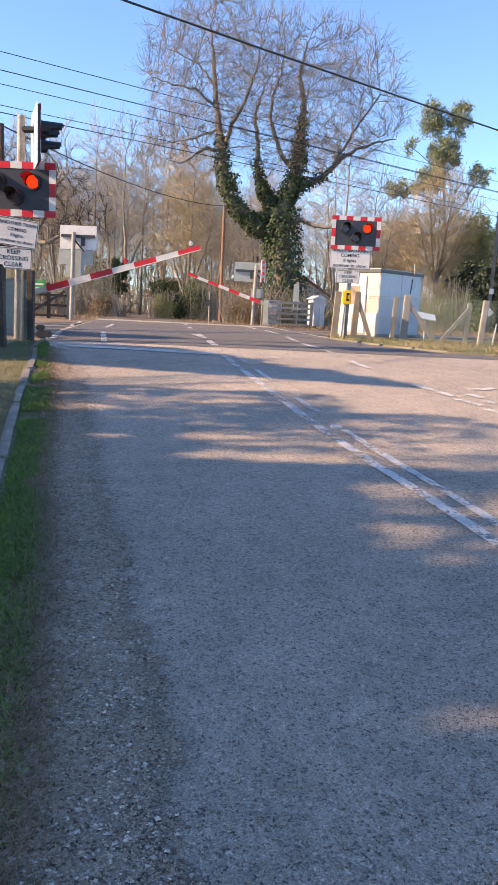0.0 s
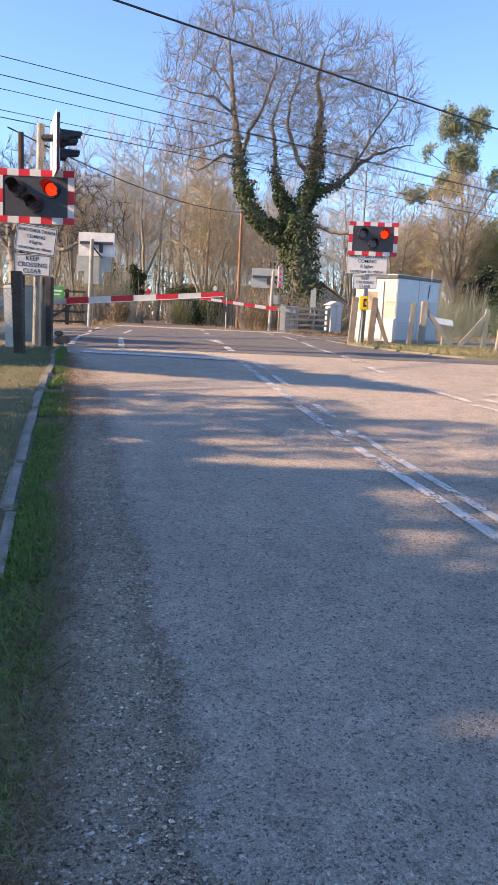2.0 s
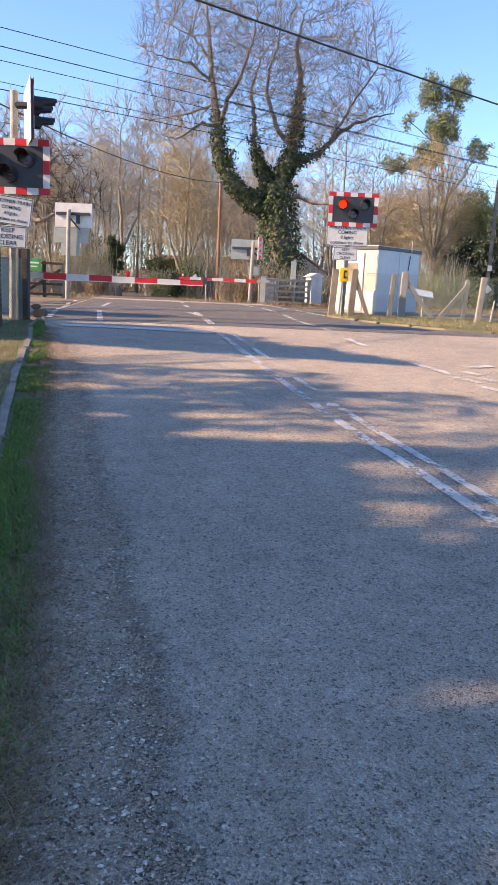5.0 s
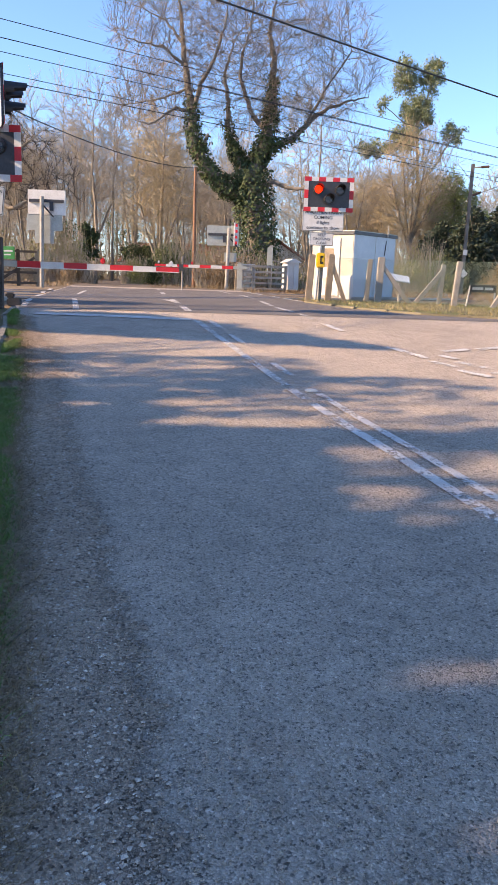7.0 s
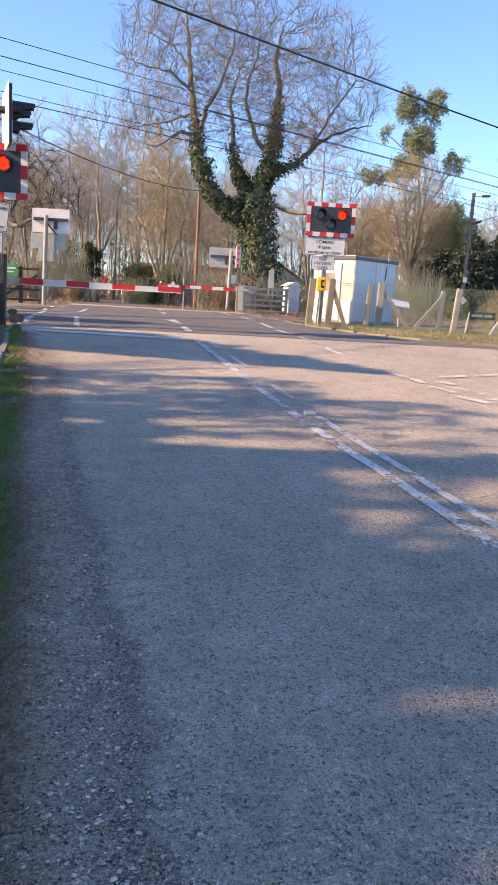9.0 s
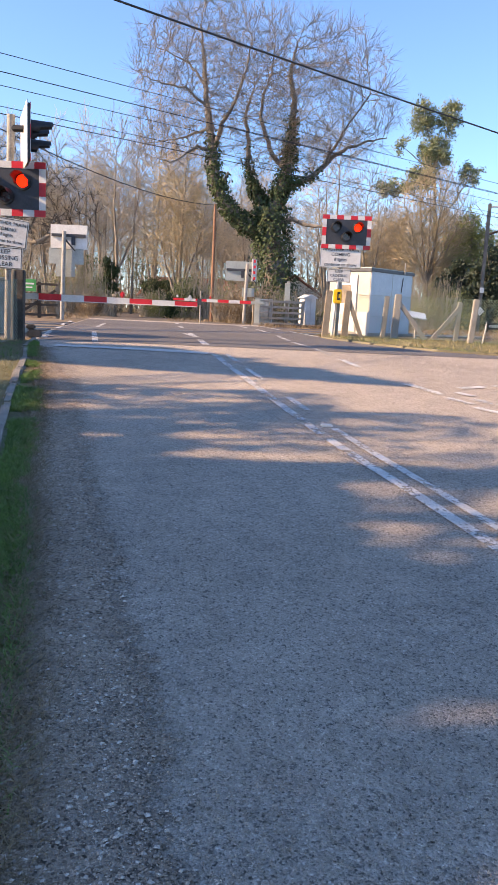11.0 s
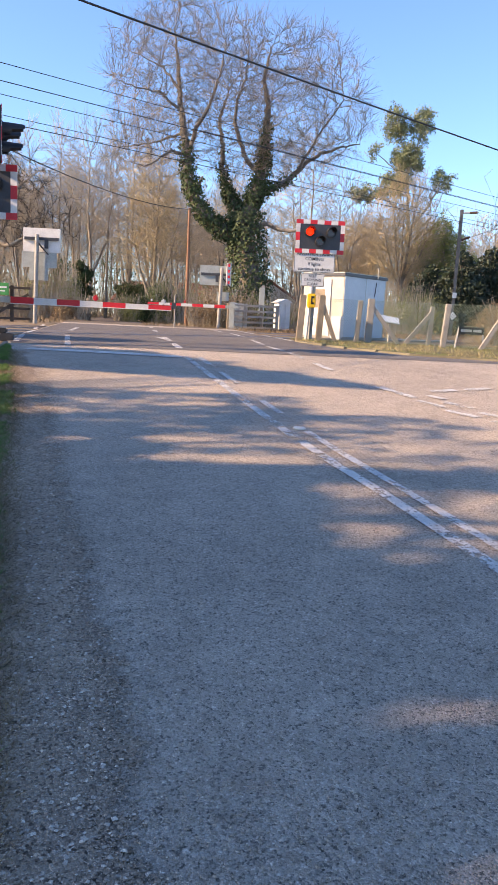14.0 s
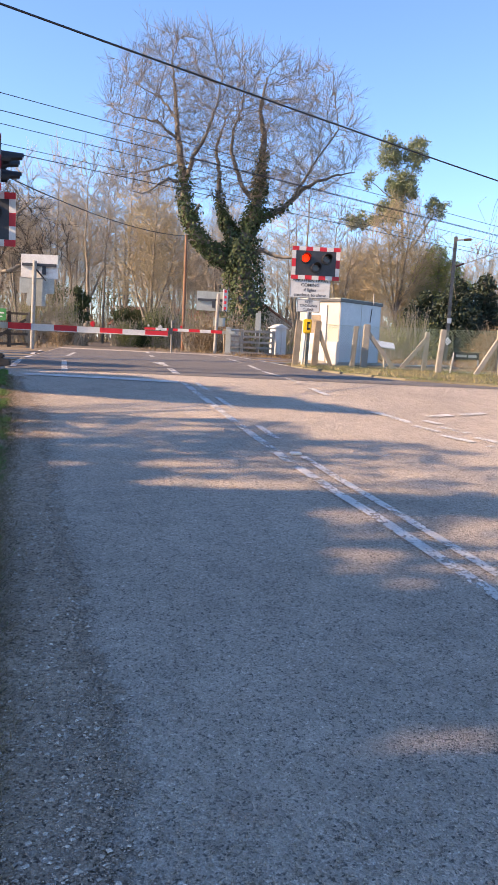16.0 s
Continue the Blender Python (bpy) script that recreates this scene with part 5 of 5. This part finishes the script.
def far_wood():
    rng = np.random.default_rng(77)
    segs, brush = [], []
    for _ in range(620):
        y = 52 + 45 * rng.uniform()
        x = (-0.45 + 0.9 * rng.uniform()) * y
        if abs(x + 0.132 * y) < 1.3 and y < 70:
            continue
        h = rng.uniform(2.5, 9.0) * (0.85 + y / 300)
        if x > 0.06 * y:
            h *= 0.9
        p = np.array([x, y, 1.1])
        d = np.array([rng.normal() * 0.1, rng.normal() * 0.1, 1.0])
        r = rng.uniform(0.025, 0.09)
        for i in range(5):
            q = p + d * h / 5
            segs.append((p, q, r * (1 - 0.18 * i), r * (0.82 - 0.18 * i)))
            for _ in range(3 if i else 1):
                e = q + (d * 0.7 + rng.normal(size=3) * 0.45) * h * 0.16
                segs.append((q, e, r * 0.3, 0.012))
                f = e + (d * 0.8 + rng.normal(size=3) * 0.4) * h * 0.1
                segs.append((e, f, 0.013, 0.01))
            p, d = q, d + rng.normal(size=3) * 0.1
    tagged(part("far_wood", tubes(segs, 3), "twig"), "far bare winter wood of slender stems", "wood", kind="stuff")
    for _ in range(52000):
        y = 50 + 30 * rng.uniform()
        x = (-0.46 + 0.92 * rng.uniform()) * y
        if abs(x + 0.132 * y) < 1.1 and y < 66:
            continue
        brush.append((x, y, 1.1 + 3.2 * rng.uniform() ** 1.5 * (0.75 + 0.6 * noise.noise((x * 0.3, y * 0.3, 0)))))
    tagged(part("undergrowth", cards(brush, 0.14, rng, 0.2, 2.2), "thicket"), "brown undergrowth below the far wood", "undergrowth", kind="stuff")


far_wood()


# ---- leaf screens added out of view beside the camera, to shade the road ----
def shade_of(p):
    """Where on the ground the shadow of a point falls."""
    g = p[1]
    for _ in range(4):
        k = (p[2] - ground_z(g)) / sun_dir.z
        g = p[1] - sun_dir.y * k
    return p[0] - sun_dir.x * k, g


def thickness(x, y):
    """How dense the added leaf screen is, set from the shadow wanted on road and verge: solid near by, ragged further
    on, open beyond.
    """
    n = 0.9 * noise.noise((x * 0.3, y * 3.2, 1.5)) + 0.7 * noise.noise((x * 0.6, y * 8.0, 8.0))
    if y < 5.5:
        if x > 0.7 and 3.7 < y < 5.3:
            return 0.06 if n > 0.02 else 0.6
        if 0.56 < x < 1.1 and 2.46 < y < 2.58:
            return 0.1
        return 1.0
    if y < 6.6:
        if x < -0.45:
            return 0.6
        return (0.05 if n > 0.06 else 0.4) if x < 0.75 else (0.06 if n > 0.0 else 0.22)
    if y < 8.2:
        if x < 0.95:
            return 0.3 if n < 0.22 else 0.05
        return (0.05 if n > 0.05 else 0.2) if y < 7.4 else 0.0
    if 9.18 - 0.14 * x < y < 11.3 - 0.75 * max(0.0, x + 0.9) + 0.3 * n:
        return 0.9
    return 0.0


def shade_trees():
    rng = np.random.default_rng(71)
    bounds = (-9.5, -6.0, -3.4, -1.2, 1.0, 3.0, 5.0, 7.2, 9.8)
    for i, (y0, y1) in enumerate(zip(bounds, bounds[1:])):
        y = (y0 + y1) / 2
        t = thing("holly_tree", pose(-9.2, y, ground_z(y)), "leaf screen out of view, added to shade the road", "tree", "verge evergreens")
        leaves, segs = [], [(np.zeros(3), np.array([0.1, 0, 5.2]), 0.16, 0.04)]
        # leaves are kept only where their shadow is wanted on the ground
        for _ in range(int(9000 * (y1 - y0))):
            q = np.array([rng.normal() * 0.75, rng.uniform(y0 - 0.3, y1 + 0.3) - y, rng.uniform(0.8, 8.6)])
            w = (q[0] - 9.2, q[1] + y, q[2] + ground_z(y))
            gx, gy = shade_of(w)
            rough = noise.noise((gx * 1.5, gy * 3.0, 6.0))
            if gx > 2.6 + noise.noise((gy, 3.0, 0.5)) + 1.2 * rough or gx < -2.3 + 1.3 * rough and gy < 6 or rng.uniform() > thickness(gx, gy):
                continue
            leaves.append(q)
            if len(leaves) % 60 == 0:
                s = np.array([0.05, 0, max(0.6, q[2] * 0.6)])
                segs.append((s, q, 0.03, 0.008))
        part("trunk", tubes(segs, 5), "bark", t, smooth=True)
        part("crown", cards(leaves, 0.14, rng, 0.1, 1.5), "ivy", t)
    # one more unseen evergreen, added for shade further along
    for i, (x, y, h, w, n) in enumerate(((-10.5, 12.0, 4.4, 1.5, 4500),)):
        blobs = [(rng.uniform(-w, w) * 0.55, rng.uniform(-w, w) * 0.5, h * k, w * rng.uniform(0.5, 0.75), 0.9) for k in (0.15, 0.3, 0.45, 0.6, 0.75, 0.9, 0.4, 0.6, 0.8)]
        leafy_tree("holly_tree", (x, y, ground_z(y)), h * 0.9, 0.14, blobs, n, 0.15, "ivy", "evergreen out of view, added to shade the far verge", 80 + i, "verge evergreens")


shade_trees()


# ---- small ground cover ----
def blades(rng, pts, h, w, lean=0.5):
    pts = np.asarray(pts, float)
    k = len(pts)
    a = rng.uniform(0, 2 * math.pi, k)
    side = np.stack([np.cos(a), np.sin(a), np.zeros(k)], 1) * w * rng.uniform(0.6, 1.3, (k, 1))
    tip = np.stack([rng.normal(size=k) * lean, rng.normal(size=k) * lean, np.ones(k)], 1) * h * rng.uniform(0.4, 1.3, (k, 1))
    mid = pts + tip * np.array([0.35, 0.35, 0.62])
    vs = np.stack([pts - side, pts + side, mid + side * 0.7, mid - side * 0.7, pts + tip], 1).reshape(-1, 3)
    b = np.arange(k) * 5
    fs = np.stack([b, b + 1, b + 2, b + 3], 1).tolist() + np.stack([b + 3, b + 2, b + 4], 1).tolist()
    return vs.tolist(), fs


def ground_cover():
    rng = np.random.default_rng(9)
    KERB = [(-0.55, 0.2), (-1.1, 3.0), (-1.52, 4.64), (-2.05, 6.78), (-2.83, 10.3), (-3.05, 11.0)]
    green, pale = [], []
    while len(green) < 42000:
        y = 1.2 + 10.2 * rng.uniform() ** 1.3
        l, r = edge(KERB, y) + (0.05 if y > 3.4 else -0.5), edge(LEFT, y) - 0.02
        x = l + (r - l + 0.02) * rng.uniform() if rng.uniform() < 0.85 else r + abs(rng.normal()) * 0.035
        if noise.noise((x * 2.2, y * 2.2, 3)) > -0.28 and (y > 2.6 or rng.uniform() < 0.45):
            green.append((x, y, ground_z(y) - 0.005))
    for _ in range(16000):
        y = 1.5 + 10 * rng.uniform()
        x = edge(KERB, y) - 0.08 - 2.6 * rng.uniform() ** 1.2
        if noise.noise((x * 1.1, y * 1.1, 8)) < -0.12:
            green.append((x, y, ground_z(y) - 0.005))
        else:
            pale.append((x, y, ground_z(y) - 0.01))
    tagged(part("verge_grass", blades(rng, green, 0.05, 0.0034, 0.7), "grass"), "short green grass along the kerb", "grass", kind="stuff")
    tagged(part("verge_grass", blades(rng, pale, 0.05, 0.004, 1.0), "straw"), "thin straw-coloured grass on the verge", "grass", kind="stuff")
    fringe = []
    for _ in range(17000):
        y = 1.2 + 9.6 * rng.uniform() ** 1.3
        fringe.append((edge(LEFT, y) + 0.03 + 0.065 * rng.normal(), y, ground_z(y) + 0.012))
    tagged(part("verge_grass", blades(rng, fringe, 0.035, 0.0022, 1.9), "bramble"), "dead brown grass at the road edge", "grass", kind="stuff")
    bank, bank2 = [], []
    for _ in range(12000):
        x = 1.9 + 10 * rng.uniform()
        y0 = float(np.interp(x, [1.85, 2.5, 3.35, 4.65, 5.6, 12], [16.9, 14.6, 13.1, 12.35, 11.95, 11.45]))
        y = y0 + 0.1 + (18.8 - y0) * rng.uniform() ** 1.4
        (bank if noise.noise((x, y, 2)) > 0.0 else bank2).append((x, y, ground_z(y) - 0.01))
    tagged(part("verge_grass", blades(rng, bank, 0.08, 0.005, 0.8), "bush"), "rough grass below the wire fence", "grass", kind="stuff")
    tagged(part("verge_grass", blades(rng, bank2, 0.1, 0.005, 0.9), "straw"), "dry yellow grass below the wire fence", "grass", kind="stuff")
    far = []
    for _ in range(9000):
        y = 24.3 + 8 * rng.uniform() ** 1.5
        x = -11 + 22 * rng.uniform()
        if -5.0 < x < -2.6 or (-5 < x < 0.6 and y < 26.2):
            continue
        far.append((x, y, ground_z(y)))
    tagged(part("verge_grass", blades(rng, far, 0.13, 0.007, 0.8), "bramble"), "dry brown grass beyond the crossing", "grass", kind="stuff")
    # loose stones along the broken road edge
    ico = [(-1, -0.6, 0), (1, -0.7, 0), (0.9, 0.7, 0), (-0.8, 0.8, 0), (0.1, 0.0, 0.62), (0, 0, -0.4)]
    tri = [(0, 1, 4), (1, 2, 4), (2, 3, 4), (3, 0, 4), (1, 0, 5), (2, 1, 5), (3, 2, 5), (0, 3, 5)]
    vs, fs = [], []
    for _ in range(14000):
        y = 1.15 + 8.5 * rng.uniform() ** 1.7
        l = edge(LEFT, y)
        x = l + 0.02 + 0.45 * rng.uniform() ** 0.9 + 0.05 * rng.normal()
        s = 0.002 + 0.0085 * rng.uniform() ** 7.0
        a = rng.uniform(0, 6.28)
        b = len(vs)
        for px, py, pz in ico:
            px, py = px * rng.uniform(0.7, 1.2), py * rng.uniform(0.7, 1.2)
            vs.append((x + s * (px * math.cos(a) - py * math.sin(a)), y + s * (px * math.sin(a) + py * math.cos(a)), ground_z(y) + 0.02 + s * pz))
        fs += [tuple(b + q for q in f) for f in tri]
    tagged(part("loose_stones", (vs, fs), "gravel"), "loose grit and small stones on the road edge", "stones", kind="stuff")
    # crumbs of broken asphalt on the margin, and chips standing proud on the road near by
    shape = np.array(ico)

    def lumps(k, place, size, rise):
        y, x = place(k)
        r = size(k)
        a = rng.uniform(0, 6.28, k)
        v = shape[None] * rng.uniform(0.7, 1.25, (k, 6, 3)) * r[:, None, None]
        g = np.array([ground_z(q) for q in y]) + rise
        w = np.stack([x[:, None] + v[:, :, 0] * np.cos(a)[:, None] - v[:, :, 1] * np.sin(a)[:, None],
                      y[:, None] + v[:, :, 0] * np.sin(a)[:, None] + v[:, :, 1] * np.cos(a)[:, None], g[:, None] + v[:, :, 2]], 2)
        f = np.arange(k)[:, None, None] * 6 + np.array(tri)[None]
        return w.reshape(-1, 3).tolist(), f.reshape(-1, 3).tolist()

    def margin(k):
        y = 1.15 + 8.5 * rng.uniform(size=k) ** 1.9
        return y, np.array([edge(LEFT, q) for q in y]) + 0.01 + 0.44 * rng.uniform(size=k) ** 0.8 + 0.04 * rng.normal(size=k)

    def lane(k):
        y = 1.1 + 5.5 * rng.uniform(size=k) ** 2.0
        l = np.array([edge(LEFT, q) for q in y]) + 0.4
        return y, l + (0.42 * y + 0.9 - l) * rng.uniform(size=k)
    tagged(part("loose_grit", lumps(26000, margin, lambda k: 0.002 + 0.0055 * rng.uniform(size=k) ** 3.5, 0.018), "edge_crumb"), "dark crumbs of broken asphalt on the road edge", "grit", kind="stuff")
    tagged(part("stone_chips", lumps(30000, lane, lambda k: 0.003 + 0.003 * rng.uniform(size=k), 0.0155), "asphalt"), "stone chips standing proud of the asphalt", "chips", kind="stuff")
    # twigs and leaves on the edge
    segs = []
    for _ in range(420):
        y = 1.3 + 6 * rng.uniform() ** 1.4
        x = edge(LEFT, y) + 0.0 + abs(rng.normal()) * 0.12
        a, L = rng.uniform(0, 6.28), rng.uniform(0.03, 0.11)
        z = ground_z(y) + 0.017
        segs.append(((x, y, z), (x + L * math.cos(a), y + L * math.sin(a), ground_z(y + L * math.sin(a)) + 0.02), 0.002, 0.0012))
    tagged(part("fallen_twigs", tubes(segs, 4), "bark"), "fallen twigs on the road edge", "twigs", kind="stuff")
    tw = part("twig", tubes([((-0.75, 2.61, 0.246), (-0.715, 2.7, 0.255), 0.005, 0.0045), ((-0.715, 2.7, 0.255), (-0.69, 2.755, 0.261), 0.0045, 0.002)], 5), "darkwood")
    tagged(tw, "short dark stick lying on the road edge", "twig")


ground_cover()


# ---- what moves ----
def motions():
    drop = ((0.0, 17.3), (0.5, 12.1), (1.0, 9.3), (1.5, 7.2), (2.0, 4.9), (2.5, 2.8), (3.0, 0.2), (3.5, -0.3), (4.0, -0.3), (16.0, -0.3))
    walk(boom_near, [(t, pose(0, 0, 0.635, 0, -a, 0)) for t, a in drop])
    walk(boom_far, [(t, pose(0, 0, 0.76, 0, -a * 1.05 - 0.5, 0)) for t, a in drop])
    # the red light jumps from side to side, 0.69 s for both
    rows = [(0.0, 1)]
    t = 0.03
    side = -1
    k = 0
    while t < 16.0:
        rows += [(t, rows[-1][1]), (t + 1 / 30, side)]
        side = -side
        k += 1
        t = 0.372 + 0.6915 * (k // 2) - 1 / 60 + (0.35 if k % 2 == 0 else 0.0) - (0.6915 if k % 2 == 0 else 0)
    rows.append((16.0, rows[-1][1]))
    for d in DISCS:
        walk(d, [(t, pose(LAMPS[0 if s < 0 else 1][0], -0.062, LAMPS[0][1])) for t, s in rows])


motions()
